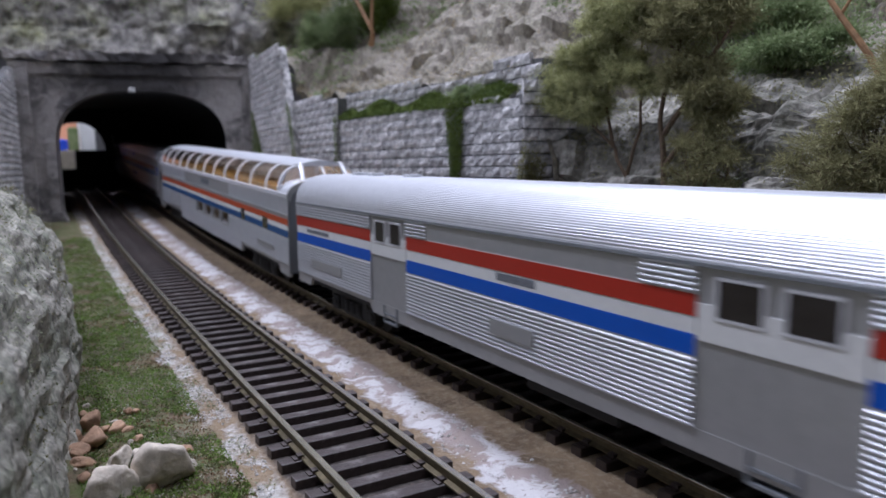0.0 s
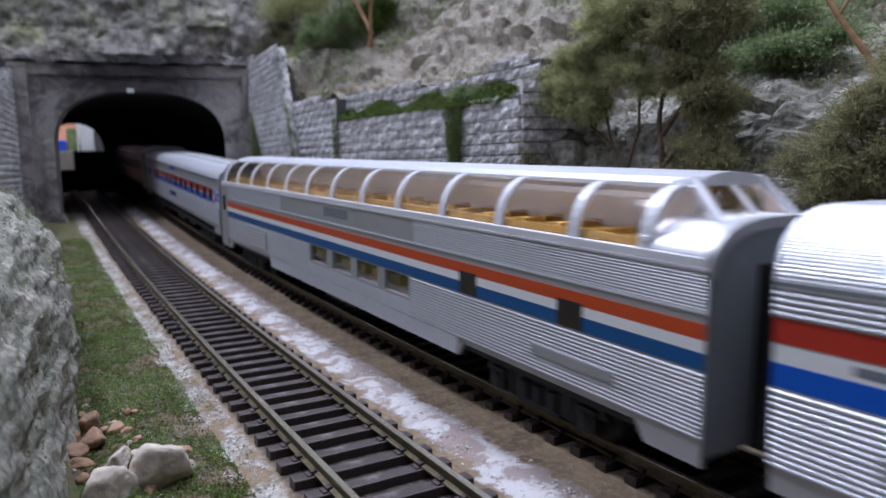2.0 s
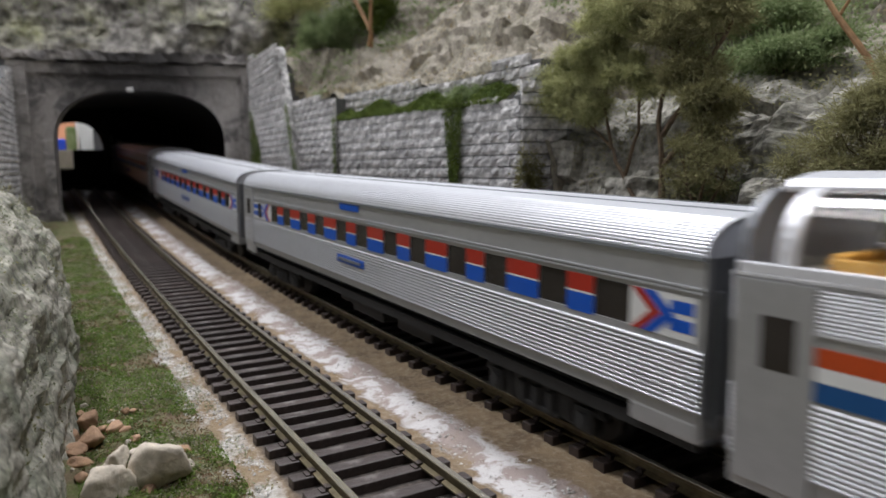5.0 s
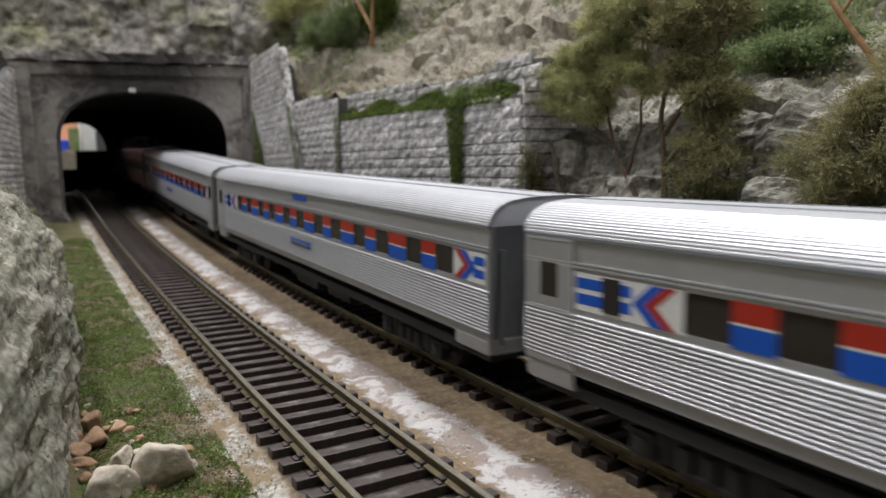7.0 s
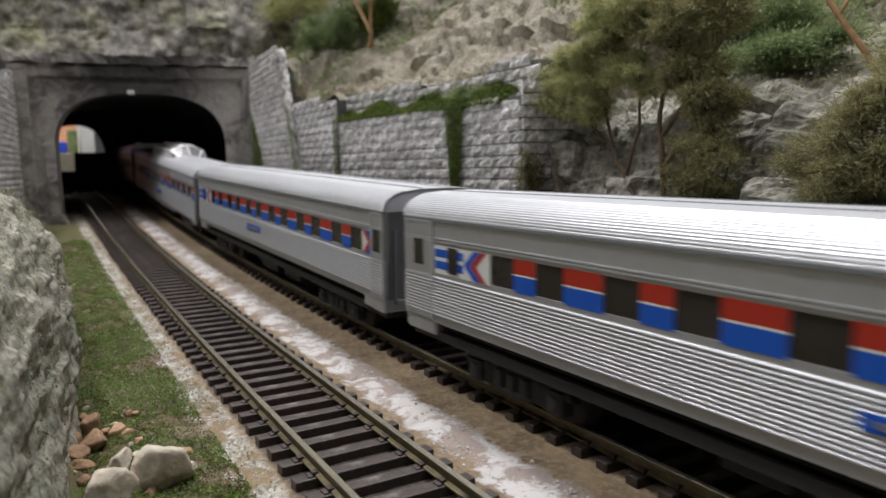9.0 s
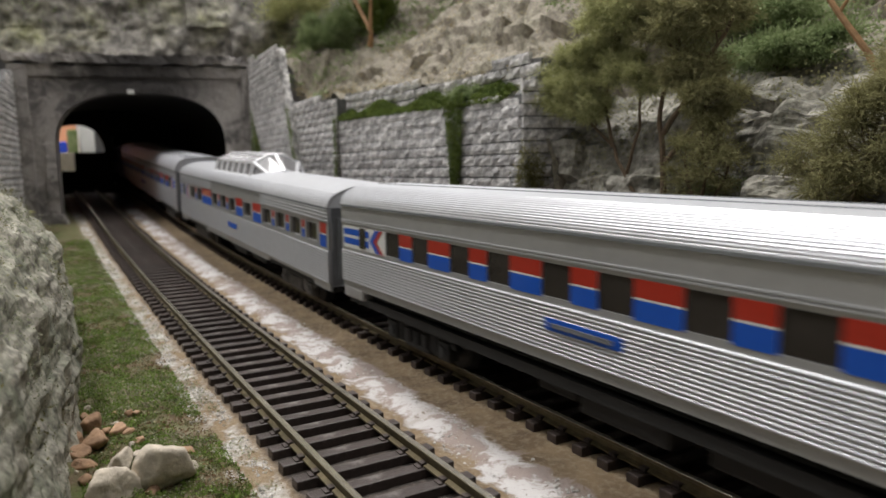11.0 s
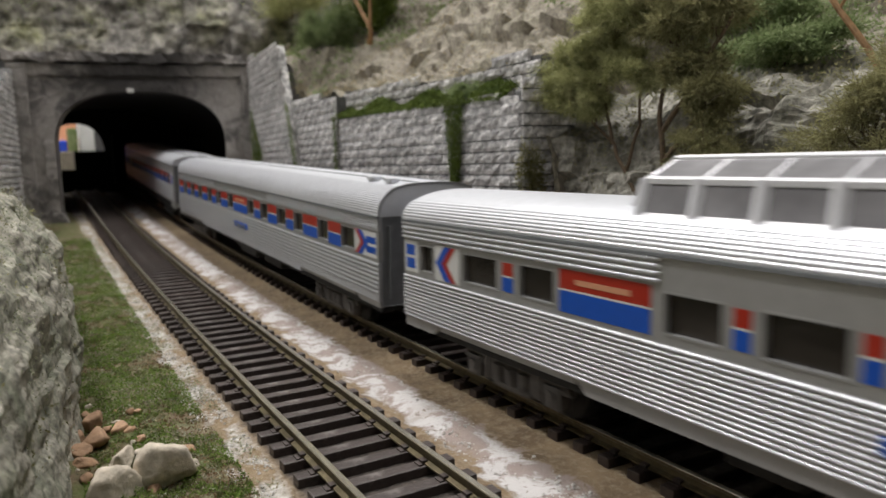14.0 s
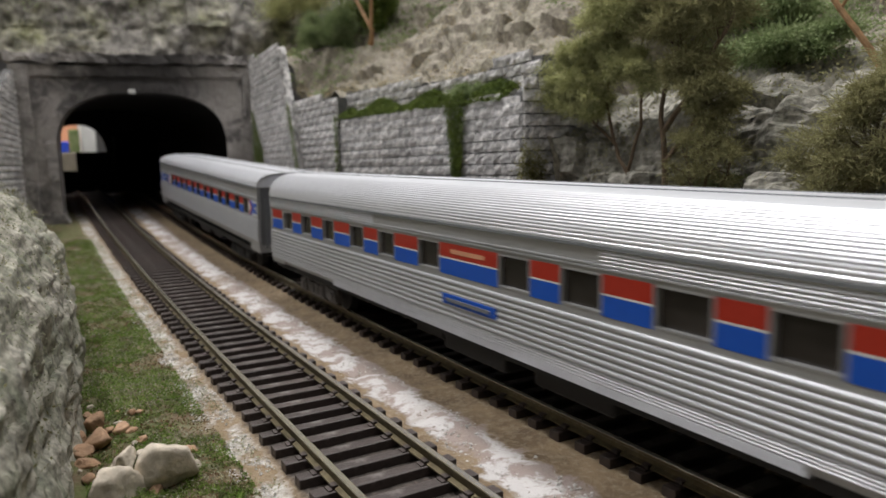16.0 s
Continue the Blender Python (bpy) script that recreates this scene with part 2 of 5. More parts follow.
def portal_material():
    """Cast concrete: pale weathered grey with blotches, and a plume of soot over the crown of the arch."""
    m = bpy.data.materials.new("sooted_portal_concrete")
    m.use_nodes = True
    N, L = m.node_tree.nodes, m.node_tree.links
    b = N["Principled BSDF"]
    b.inputs["Roughness"].default_value = 0.9
    tc = N.new("ShaderNodeTexCoord")
    sep = N.new("ShaderNodeSeparateXYZ")
    L.new(tc.outputs["Object"], sep.inputs[0])

    def nz(scale, detail, dist):
        n = N.new("ShaderNodeTexNoise")
        n.inputs["Scale"].default_value, n.inputs["Detail"].default_value, n.inputs["Distortion"].default_value = scale, detail, dist
        L.new(tc.outputs["Object"], n.inputs["Vector"])
        return n.outputs["Fac"]

    def calc(op, a, c=0.0):
        n = N.new("ShaderNodeMath")
        n.operation = op
        for i, v in enumerate((a, c)):
            if isinstance(v, (int, float)):
                n.inputs[i].default_value = v
            else:
                L.new(v, n.inputs[i])
        return n.outputs[0]

    def steps(src, lo, hi):
        r = N.new("ShaderNodeMapRange")
        r.inputs[1].default_value, r.inputs[2].default_value = lo, hi
        L.new(src, r.inputs[0])
        return r.outputs[0]

    def mixc(fac, a, c):
        x = N.new("ShaderNodeMix")
        x.data_type = "RGBA"
        L.new(fac, x.inputs[0])
        for i, v in ((6, a), (7, c)):
            if isinstance(v, tuple):
                x.inputs[i].default_value = (*v, 1)
            else:
                L.new(v, x.inputs[i])
        return x.outputs[2]

    big, fine = nz(38, 6, 1.2), nz(190, 6, 0.6)
    col = mixc(steps(big, 0.44, 0.58), (0.33, 0.305, 0.285), (0.14, 0.13, 0.125))
    col = mixc(steps(fine, 0.5, 0.75), col, (0.39, 0.365, 0.34))
    side = calc("ABSOLUTE", calc("ADD", sep.outputs[0], calc("MULTIPLY", calc("SUBTRACT", big, 0.5), 0.05)))
    plume = calc("MULTIPLY", steps(side, 0.058, 0.022), steps(sep.outputs[2], 0.088, 0.106))
    col = mixc(calc("MULTIPLY", plume, 0.93), col, (0.035, 0.032, 0.032))
    L.new(col, b.inputs["Base Color"])
    bp = N.new("ShaderNodeBump")
    bp.inputs["Distance"].default_value = 1.6 * MM
    L.new(calc("ADD", fine, big), bp.inputs["Height"])
    L.new(bp.outputs["Normal"], b.inputs["Normal"])
    return m


PORTAL = portal_material()

# ---- mesh helpers (millimetres in, metres out) ----


def finish(name, bm, material, smooth=False):
    bmesh.ops.recalc_face_normals(bm, faces=bm.faces)
    me = bpy.data.meshes.new(name)
    bm.transform(Matrix.Scale(MM, 4))
    bm.to_mesh(me)
    bm.free()
    me.materials.append(material)
    if smooth:
        me.polygons.foreach_set("use_smooth", [True] * len(me.polygons))
    return me


def part(name, bm, material, parent=None, label="", smooth=False):
    ob = new(name, finish(name, bm, material, smooth))
    ob.parent = parent
    if label:
        ob["label"] = label
    return ob


def thing(name, label, category, at=(0, 0, 0), group="", kind=""):
    ob = new(name)
    ob.empty_display_size = 0.01
    ob.location = Vector(at) * MM
    return tagged(ob, label, category, group, kind)


def raw(name, verts, faces, material, parent=None, smooth=False):
    me = bpy.data.meshes.new(name)
    me.from_pydata((np.asarray(verts, float) * MM).tolist(), [], faces)
    me.materials.append(material)
    if smooth:
        me.polygons.foreach_set("use_smooth", [True] * len(me.polygons))
    ob = new(name, me)
    ob.parent = parent
    return ob


def box(bm, x0, x1, y0, y1, z0, z1, bevel=0.0):
    m = Matrix.LocRotScale(((x0 + x1) / 2, (y0 + y1) / 2, (z0 + z1) / 2), None, (abs(x1 - x0), abs(y1 - y0), abs(z1 - z0)))
    made = bmesh.ops.create_cube(bm, size=1, matrix=m)
    if bevel:
        edges = list({e for v in made["verts"] for e in v.link_edges})
        bmesh.ops.bevel(bm, geom=edges, offset=bevel, segments=2, affect="EDGES", profile=0.6)
    return bm


def boxed(x0, x1, y0, y1, z0, z1, bevel=0.0):
    return box(bmesh.new(), x0, x1, y0, y1, z0, z1, bevel)


def sweep(bm, pts, y0, y1, caps=True):
    """A closed outline of (x, z) points drawn out along y."""
    a = [bm.verts.new((x, y0, z)) for x, z in pts]
    b = [bm.verts.new((x, y1, z)) for x, z in pts]
    n = len(pts)
    for i in range(n):
        bm.faces.new((a[i], a[(i + 1) % n], b[(i + 1) % n], b[i]))
    if caps:
        bm.faces.new(a)
        bm.faces.new(b)
    return bm


def cylinder(bm, x, y, z, r, depth, axis="x", seg=18, r2=None):
    turn = {"x": Matrix.Rotation(math.pi / 2, 4, "Y"), "y": Matrix.Rotation(math.pi / 2, 4, "X"), "z": Matrix.Identity(4)}[axis]
    bmesh.ops.create_cone(bm, cap_ends=True, segments=seg, radius1=r, radius2=r if r2 is None else r2, depth=depth, matrix=Matrix.Translation((x, y, z)) @ turn)
    return bm


def fluted(x, z0, z1, n, depth, thick=1.0):
    """Outline of a corrugated side sheet, ribs facing out (towards -x for x < 0)."""
    s = -1 if x < 0 else 1
    pts, p = [], (z1 - z0) / n
    for i in range(n):
        z = z0 + i * p
        pts += [(x, z + 0.02 * p), (x + s * depth * 0.9, z + 0.16 * p), (x + s * depth, z + 0.36 * p), (x + s * depth * 0.82, z + 0.56 * p), (x + s * depth * 0.35, z + 0.74 * p), (x, z + 0.8 * p)]
    return pts + [(x, z1), (x - s * thick, z1), (x - s * thick, z0)]


def noise3(p, scale, octaves=4):
    return noise.fractal(Vector(p) / scale, 0.55, 2.1, octaves)


def rise(y):
    """Height of the line above its level by the camera: a grade that eases in towards the tunnel and out again inside it."""
    c = min(max(y, 0.0), 620.0) / 100
    d = min(max(y - 620.0, 0.0), 280.0)
    return 0.68 * c * c + 0.0843 * (d - d * d / 560)


def sweep_line(bm, pts, ys):
    """A closed outline carried along the line of the track."""
    rings = [[bm.verts.new((x, y, z + rise(y))) for x, z in pts] for y in ys]
    n = len(pts)
    for r, s in zip(rings, rings[1:]):
        for i in range(n):
            k = (i + 1) % n
            bm.faces.new((r[i], r[k], s[k], s[i]))
    bm.faces.new(rings[0])
    bm.faces.new(rings[-1])
    return bm


# ---- railway cars ----
HALF = 17.3      # half the body width
TRACK_B = 50.0   # centre line of the train's track


def roof_outline(half, z0, top, ribs=0, rib_depth=0.0, rib_to=0.72, squash=0.62, steps_=48):
    """Closed outline of a rounded roof; the flanks carry ribs, the crown is smooth."""
    pts = []
    n = ribs * 4 if ribs else 0
    a1 = math.pi / 2 * rib_to

    def at(a, out=0.0):
        c, s = math.cos(a), math.sin(a)
        return (-(half + out) * math.copysign(abs(c) ** squash, c), z0 + (top - z0 + out) * abs(s) ** 0.85)
    left = [at(a1 * i / n, rib_depth * (0.0, 0.8, 1.0, 0.8)[i % 4]) for i in range(n)] if n else []
    start = a1 if n else 0.0
    k = steps_ // 2
    crown = [at(start + (math.pi / 2 - start) * i / k) for i in range(k + 1)]
    halfpts = left + crown
    pts = halfpts + [(-x, z) for x, z in reversed(halfpts[:-1])]
    return pts


def truck(car, y, material):
    """Four-wheel bogie: cast side frames with drop equalisers, axle boxes and coil springs."""
    bm = bmesh.new()
    for sx in (-1, 1):
        x = sx * 12.9
        arch_ = [(y - 19, 6.2), (y - 17.5, 8.6), (y + 17.5, 8.6), (y + 19, 6.2), (y + 11, 5.6), (y + 8, 3.0), (y - 8, 3.0), (y - 11, 5.6)]
        f1 = [bm.verts.new((x - 0.8, a, b)) for a, b in arch_]
        f2 = [bm.verts.new((x + 0.8, a, b)) for a, b in arch_]
        bm.faces.new(f1)
        bm.faces.new(f2)
        for i in range(len(arch_)):
            k = (i + 1) % len(arch_)
            bm.faces.new((f1[i], f1[k], f2[k], f2[i]))
        for dy in (-14, 14):
            box(bm, x - 1.6, x + 1.6, y + dy - 2.6, y + dy + 2.6, 2.6, 7.4, 0.5)
            cylinder(bm, x + sx * 1.7, y + dy, 5.0, 1.5, 0.8, "x", 12)
        box(bm, x - 1.4, x + 1.4, y - 6.5, y + 6.5, 2.4, 3.6, 0.3)
        for dy in (-4.5, 0, 4.5):
            cylinder(bm, x + sx * 0.9, y + dy, 5.4, 1.25, 3.8, "z", 10)
        for dy in (-9.5, 9.5):
            box(bm, x - 1.2, x + 1.2, y + dy - 0.7, y + dy + 0.7, 3.0, 8.4, 0.2)
    box(bm, -11.9, 11.9, y - 3, y + 3, 5.0, 8.4)
    t = part("truck", bm, material, car, "cast bogie side frames")
    for dy in (-14, 14):
        for sx in (-1, 1):
            w = cylinder(bmesh.new(), sx * 8.4, y + dy, 5.2, 5.2, 2.2, "x", 24)
            cylinder(w, sx * 7.0, y + dy, 5.2, 5.8, 0.7, "x", 24)
            part("wheel", w, BLACK, t)


def car_common(car, L, skirt, top, liner=True, bogie=None):
    """Floor, dark liner, underframe gear, bogies, end diaphragms."""
    part("floor_pan", boxed(-15.8, 15.8, 1.5, L - 1.5, 9.0, 11.2), BLACK, car)
    if liner:
        part("interior_liner", boxed(-14.2, 14.2, 2.0, L - 2.0, 11.6, 36), BLACK, car)
    gear = bmesh.new()
    for y0, y1, w in ((0.36, 0.44, 12), (0.47, 0.56, 13), (0.58, 0.63, 10)):
        box(gear, -w, w, y0 * L, y1 * L, 4.2, 9.2, 0.6)
    part("underframe_box", gear, BLACK, car)
    truck(car, 42, bogie or BLACK)
    truck(car, L - 42, bogie or BLACK)
    for y0, y1 in ((-3.6, 0.2), (L - 0.2, L + 3.6)):
        bm = bmesh.new()
        for k in range(4):
            a = y0 + (y1 - y0) * k / 4
            box(bm, -6.2, 6.2, a + 0.15, a + 0.8, 8.6, 37.5, 0.2)
        box(bm, -5.2, 5.2, y0, y1, 9.2, 36.8)
        part("diaphragm", bm, BLACK, car, "dark folded rubber gangway")
    for y0 in (-4.5, L + 0.5):
        part("coupler", boxed(-2, 2, y0, y0 + 4, 5.5, 8.5, 0.4), BLACK, car)


def end_walls(car, L, outline, material=None):
    """Inset end sheets behind the rim of the body, with a gangway frame and a dark door between its posts."""
    small = [(x * 0.965, 11.0 + (z - 11.0) * 0.975) for x, z in outline]
    for y0, y1 in ((0.9, 1.8), (L - 1.8, L - 0.9)):
        part("end_wall", sweep(bmesh.new(), small, y0, y1), material or END_GREY, car)
    n = len(outline)
    for y0, y1 in ((0, 1.6), (L - 1.6, L)):
        bm = bmesh.new()
        rings = [[bm.verts.new((x, y, z)) for x, z in ol] for ol, y in ((outline, y0), (outline, y1), (small, y1), (small, y0))]
        for a, b in zip(rings, rings[1:] + rings[:1]):
            for i in range(n):
                k = (i + 1) % n
                bm.faces.new((a[i], a[k], b[k], b[i]))
        part("end_rim", bm, SILVER_DULL, car, "rounded rim of the car end")
    for y0, y1, yd in ((-2.4, 1.0, 0.4), (L - 1.0, L + 2.4, L - 0.6)):
        bm = bmesh.new()
        for x in (-7.6, 5.6):
            box(bm, x, x + 2.0, y0, y1, 10.0, 36.5, 0.5)
        box(bm, -7.6, 7.6, y0, y1, 35.2, 38.2, 0.9)
        box(bm, -7.0, 7.0, y0 + 0.3, y1 - 0.3, 9.0, 10.4, 0.2)
        d = part("diaphragm", bm, END_GREY, car, "grey gangway frame")
        part("end_door", boxed(-5.6, 5.6, yd, yd + 0.2, 10.4, 35.2), SEAM, d, "dark end door")
        part("end_gasket", boxed(-HALF + 3, -HALF + 3.9, y0 * 0.2 + y1 * 0.8 - 0.8, y0 * 0.2 + y1 * 0.8 + 0.2, 13, 34, 0.2), SEAM, car, "grab rail on the car end")


def glazing(car, side, y0, y1, z0, z1, frame_=True, material=None):
    """A window: a recessed pane with a thin raised frame."""
    x = side * HALF
    w = part("window", boxed(x - side * 1.1, x - side * (1.0 if frame_ else 0.3), y0, y1, z0, z1), material or GLASS, car, "dark smoked window pane")
    if frame_:
        bm = bmesh.new()
        for a, b, c, d in ((y0 - 0.35, y1 + 0.35, z0 - 0.35, z0), (y0 - 0.35, y1 + 0.35, z1, z1 + 0.3), (y0 - 0.35, y0, z0, z1), (y1, y1 + 0.35, z0, z1)):
            box(bm, x - side * 1.2, x + side * 0.12, a, b, c, d)
        part("window_frame", bm, SILVER_DULL, w)
    return w


def window_band(car, L, z0, z1, holes, material=None, y0=0.0, framed=True):
    """The strip of side sheet between belt rail and letter board, with real openings."""
    material = material or SILVER_DULL
    for side in (-1, 1):
        x = side * HALF
        cuts = sorted(holes)
        c, d = cuts[0][2], cuts[0][3]
        part("belt_rail", boxed(x - side * 1.4, x, y0, L, z0, c), material, car)
        part("window_head", boxed(x - side * 1.4, x, y0, L, d, z1), material, car)
        last = y0
        for a, b, _, _ in cuts + [(L, L, 0, 0)]:
            if a - last > 0.05:
                part("window_post", boxed(x - side * 1.4, x, last, a, c, d), material, car)
            last = b
        for a, b, c, d in cuts:
            if framed:
                glazing(car, side, a + 0.3, b - 0.3, c + 0.3, d - 0.3)
            else:
                glazing(car, side, a, b, c, d, False)


def stripe(car, y0, y1, z0, z1, material, name, proud=0.10):
    for side in (-1, 1):
        x = side * HALF
        part(name, boxed(x, x + side * proud, y0, y1, z0, z1), material, car)


def plate(car, y0, y1, z0, z1, material, name="name_plate", proud=0.55):
    x = -HALF
    part(name, boxed(x - proud, x + 0.2, y0, y1, z0, z1, 0.15), material, car)


def red_blue(car, y0, y1, z0=24.7, z1=31.9, name_bar=False):
    zm = z0 + (z1 - z0) * 0.53
    stripe(car, y0, y1, zm + 0.15, z1, RED, "red_stripe")
    stripe(car, y0, y1, zm - 0.2, zm + 0.15, WHITE, "white_line", 0.12)
    stripe(car, y0, y1, z0, zm - 0.2, BLUE, "blue_stripe")
    if name_bar:
        m = (y0 + y1) / 2
        w = min(7.0, (y1 - y0) * 0.3)
        stripe(car, m - w, m + w, zm + 1.2, zm + 2.2, PEACH, "lettering_bar", 0.16)


def chevron(car, y, way, z0=24.7, z1=31.9, field=11.0):
    """The arrow emblem: a red and a blue bent bar on white, pointing along the car."""
    zm = (z0 + z1) / 2
    stripe(car, min(y, y + way * field), max(y, y + way * field), z0, z1, WHITE, "emblem_field", 0.08)
    x = -HALF - 0.09
    for o, wd, m in ((0.6, 2.6, BLUE), (3.4, 2.2, RED)):
        bm = bmesh.new()
        tip, tail = y + way * o, y + way * (o + 4.0)
        for za, zb in ((zm, z1 - 0.1), (zm, z0 + 0.1)):
            q = [(tip, za), (tip + way * wd, za), (tail + way * wd, zb), (tail, zb)]
            f1 = [bm.verts.new((x, a, b)) for a, b in q]
            f2 = [bm.verts.new((x - 0.08, a, b)) for a, b in q]
            bm.faces.new(f1)
            bm.faces.new(f2)
            for i in range(4):
                bm.faces.new((f1[i], f1[(i + 1) % 4], f2[(i + 1) % 4], f2[i]))
        part("emblem_bar", bm, m, car)


def skirt_sheet(car, L, z0, z1, gaps):
    """The plain lower skirt with cut-outs over the bogies."""
    for side in (-1, 1):
        x = side * HALF
        bm = bmesh.new()
        last = 0.0
        for a, b in list(gaps) + [(L, L)]:
            if a > last:
                pts = [(last, z1), (a, z1), (a - (3 if a < L else 0), z0), (last + (3 if last > 0 else 0), z0)]
                f1 = [bm.verts.new((x - side * 0.2, p, q)) for p, q in pts]
                f2 = [bm.verts.new((x - side * 1.2, p, q)) for p, q in pts]
                bm.faces.new(f1)
                bm.faces.new(f2)
                for i in range(4):
                    bm.faces.new((f1[i], f1[(i + 1) % 4], f2[(i + 1) % 4], f2[i]))
            last = b
        for a, b in gaps:
            box(bm, x - side * 1.2, x - side * 0.2, a, b, z1 - 1.2, z1)
        part("skirt", bm, SILVER_DULL, car, "plain grey skirt")


def fluted_side(car, y0, y1, z0, z1, n, depth=0.42, name="fluted_side"):
    for side in (-1, 1):
        part(name, sweep(bmesh.new(), fluted(side * HALF, z0, z1, n, depth), y0, y1), SILVER, car, "corrugated silver side sheet")


def gutter(car, L, z):
    for side in (-1, 1):
        x = side * (HALF + 0.1)
        part("gutter", boxed(x - 0.35, x + 0.35, 0, L, z - 0.35, z + 0.2), SEAM, car)


def roof_part(car, L, z0, top, ribs, depth, rib_to=0.72, seams=True, squash=0.62):
    out = roof_outline(HALF + 0.1, z0, top, ribs, depth, rib_to, squash)
    part("roof", sweep(bmesh.new(), out, 0, L), ROOF, car, "rounded silver roof with fine ribs")
    if seams:
        for side in (-1, 1):
            for x in (4.2, 5.0):
                part("roof_seam", boxed(side * x - 0.16, side * x + 0.16, 1, L - 1, top - 1.2, top + 0.07), SEAM, car)
    return out


def body_outline(z0, roof):
    return [(-HALF + 0.4, z0)] + [(x * 0.985, z) for x, z in roof] + [(HALF - 0.4, z0)]


def side_door(car, y0, y1, z0=12.0, z1=36.0, zw=27.2, win=True):
    """A vestibule door set a little into the side, with a small window and a step."""
    for side in (-1, 1):
        x = side * HALF
        d = part("door", boxed(x - side * 0.5, x + side * 0.28, y0, y1, z0, z1, 0.1), SILVER_DULL, car, "plain silver vestibule door")
        bm = bmesh.new()
        for a, b, c, e in ((y0 - 0.3, y0 + 0.25, z0, z1), (y1 - 0.25, y1 + 0.3, z0, z1), (y0, y1, z1 - 0.3, z1 + 0.2), (y0, y1, zw - 2.4, zw - 2.0)):
            box(bm, x, x + side * 0.42, a, b, c, e)
        part("door_frame", bm, SILVER, d)
        if win:
            m = (y0 + y1) / 2
            part("door_window", boxed(x, x + side * 0.36, m - 2.4, m + 2.4, zw, zw + 6.4, 0.1), GLASS, d, "small dark door window")
    part("step_well", boxed(-HALF + 0.2, HALF - 0.2, y0, y1, 10.6, z0, 0.3), SILVER_DULL, car)


LONG = dict(skirt=10.8, hem=12.4, belt=23.8, w0=25.0, w1=31.9, head=32.6, board=36.6, top=45.9, n=8, low=True)
SHORT = dict(skirt=13.8, hem=15.8, belt=25.4, w0=26.5, w1=32.9, head=33.6, board=39.0, top=45.1, n=12, low=False)


def coach(name, label, L, win, doors, Z, emblem_far=True, emblem_front=True, blanks=(), smooth_board=None, ribs=13, group="", plate_at=None, roof_plate=None, vents=()):
    """A lightweight coach with fluted lower sides, windows and red and blue blocks between them."""
    car = thing(name, label, "railway car", group=group)
    car_common(car, L, 10.3, 47, bogie=TRUCK_GREY if Z["low"] else None)
    s0, s1 = Z["w0"] - 0.3, Z["w1"] + 0.1
    if Z["low"]:
        skirt_sheet(car, L, Z["skirt"], Z["hem"] + 0.2, ((17, 66), (L - 66, L - 17)))
    else:
        skirt_sheet(car, L, Z["skirt"], Z["hem"] + 0.2, ())
        for y0, y1 in ((0.5, 14), (L - 14, L - 0.5)):
            part("step_apron", boxed(-HALF + 0.1, HALF - 0.1, y0, y1, 10.8, Z["skirt"] + 0.3, 0.5), SILVER_DULL, car)
    if Z["low"]:
        fluted_side(car, 0, L, Z["hem"], Z["hem"] + 2.2, 4, 0.2, "fine_fluting")
        fluted_side(car, 66, L - 66, Z["skirt"], Z["hem"] - 0.1, 5, 0.2, "fine_fluting")
        fluted_side(car, 0, L, Z["hem"] + 2.2, Z["belt"], 7, 0.36)
    else:
        fluted_side(car, 0, L, Z["hem"], Z["belt"], Z["n"], 0.42)
    window_band(car, L, Z["belt"], Z["head"], [(p, q, Z["w0"], Z["w1"]) for p, q in win], framed=Z["low"])
    spans = [(0, L)] if smooth_board is None else [smooth_board]
    for p, q in spans:
        for side in (-1, 1):
            part("letter_board", boxed(side * (HALF - 1.2), side * HALF, p, q, Z["head"], Z["board"]), SILVER_DULL, car)
    if smooth_board:
        fluted_side(car, 0, smooth_board[0], Z["head"], Z["board"], 6, 0.28, "fluted_board")
        fluted_side(car, smooth_board[1], L, Z["head"], Z["board"], 6, 0.28, "fluted_board")
    for side in (-1, 1):
        x = side * HALF
        for z in (Z["head"] + 0.1, Z["head"] + 0.75):
            part("board_moulding", boxed(x, x + side * 0.3, 0, L, z, z + 0.3), SILVER, car)
    gutter(car, L, Z["board"])
    roof = roof_part(car, L, Z["board"], Z["top"], ribs, 0.2, 0.7)
    end_walls(car, L, body_outline(11, roof))
    edges = sorted(win)
    for (a0, a1), (b0, b1) in zip(edges, edges[1:]):
        gap = b0 - a1
        if 0.8 < gap < 40:
            e = 0.35 if Z["low"] else 0.02
            red_blue(car, a1 + e, b0 - e, s0, s1, name_bar=gap > 20)
    for p, q in blanks:
        red_blue(car, p, q, s0, s1)
    bars = (s0 + 1.2, s0 + 4.0)
    if emblem_front:
        first = edges[0][0]
        chevron(car, first - 10.0, 1, s0, s1, 9.9)
        stripe(car, 1.4, first - 10.1, s0, s1, WHITE, "white_panel", 0.07)
        for z in bars:
            stripe(car, 1.8, first - 8.4, z, z + 1.9, BLUE, "blue_bar", 0.12)
    if emblem_far:
        e = edges[-1][1] + 11.0
        chevron(car, e, -1, s0, s1)
        end = min([L - 1.6] + [p - 0.6 for p, q in doors if p > e])
        stripe(car, e + 0.2, end, s0, s1, WHITE, "white_panel", 0.07)
        for z in bars:
            stripe(car, e - 0.4, end - 0.4, z, z + 1.9, BLUE, "blue_bar", 0.12)
        stripe(car, e + 2.0, e + 6.2, s0 + 0.6, s1 - 0.2, GLASS, "small_window", 0.3)
    for p, q in doors:
        side_door(car, p, q, 14.6 if not Z["low"] else 12.0, Z["board"] - 0.6, Z["w0"] + 1.0)
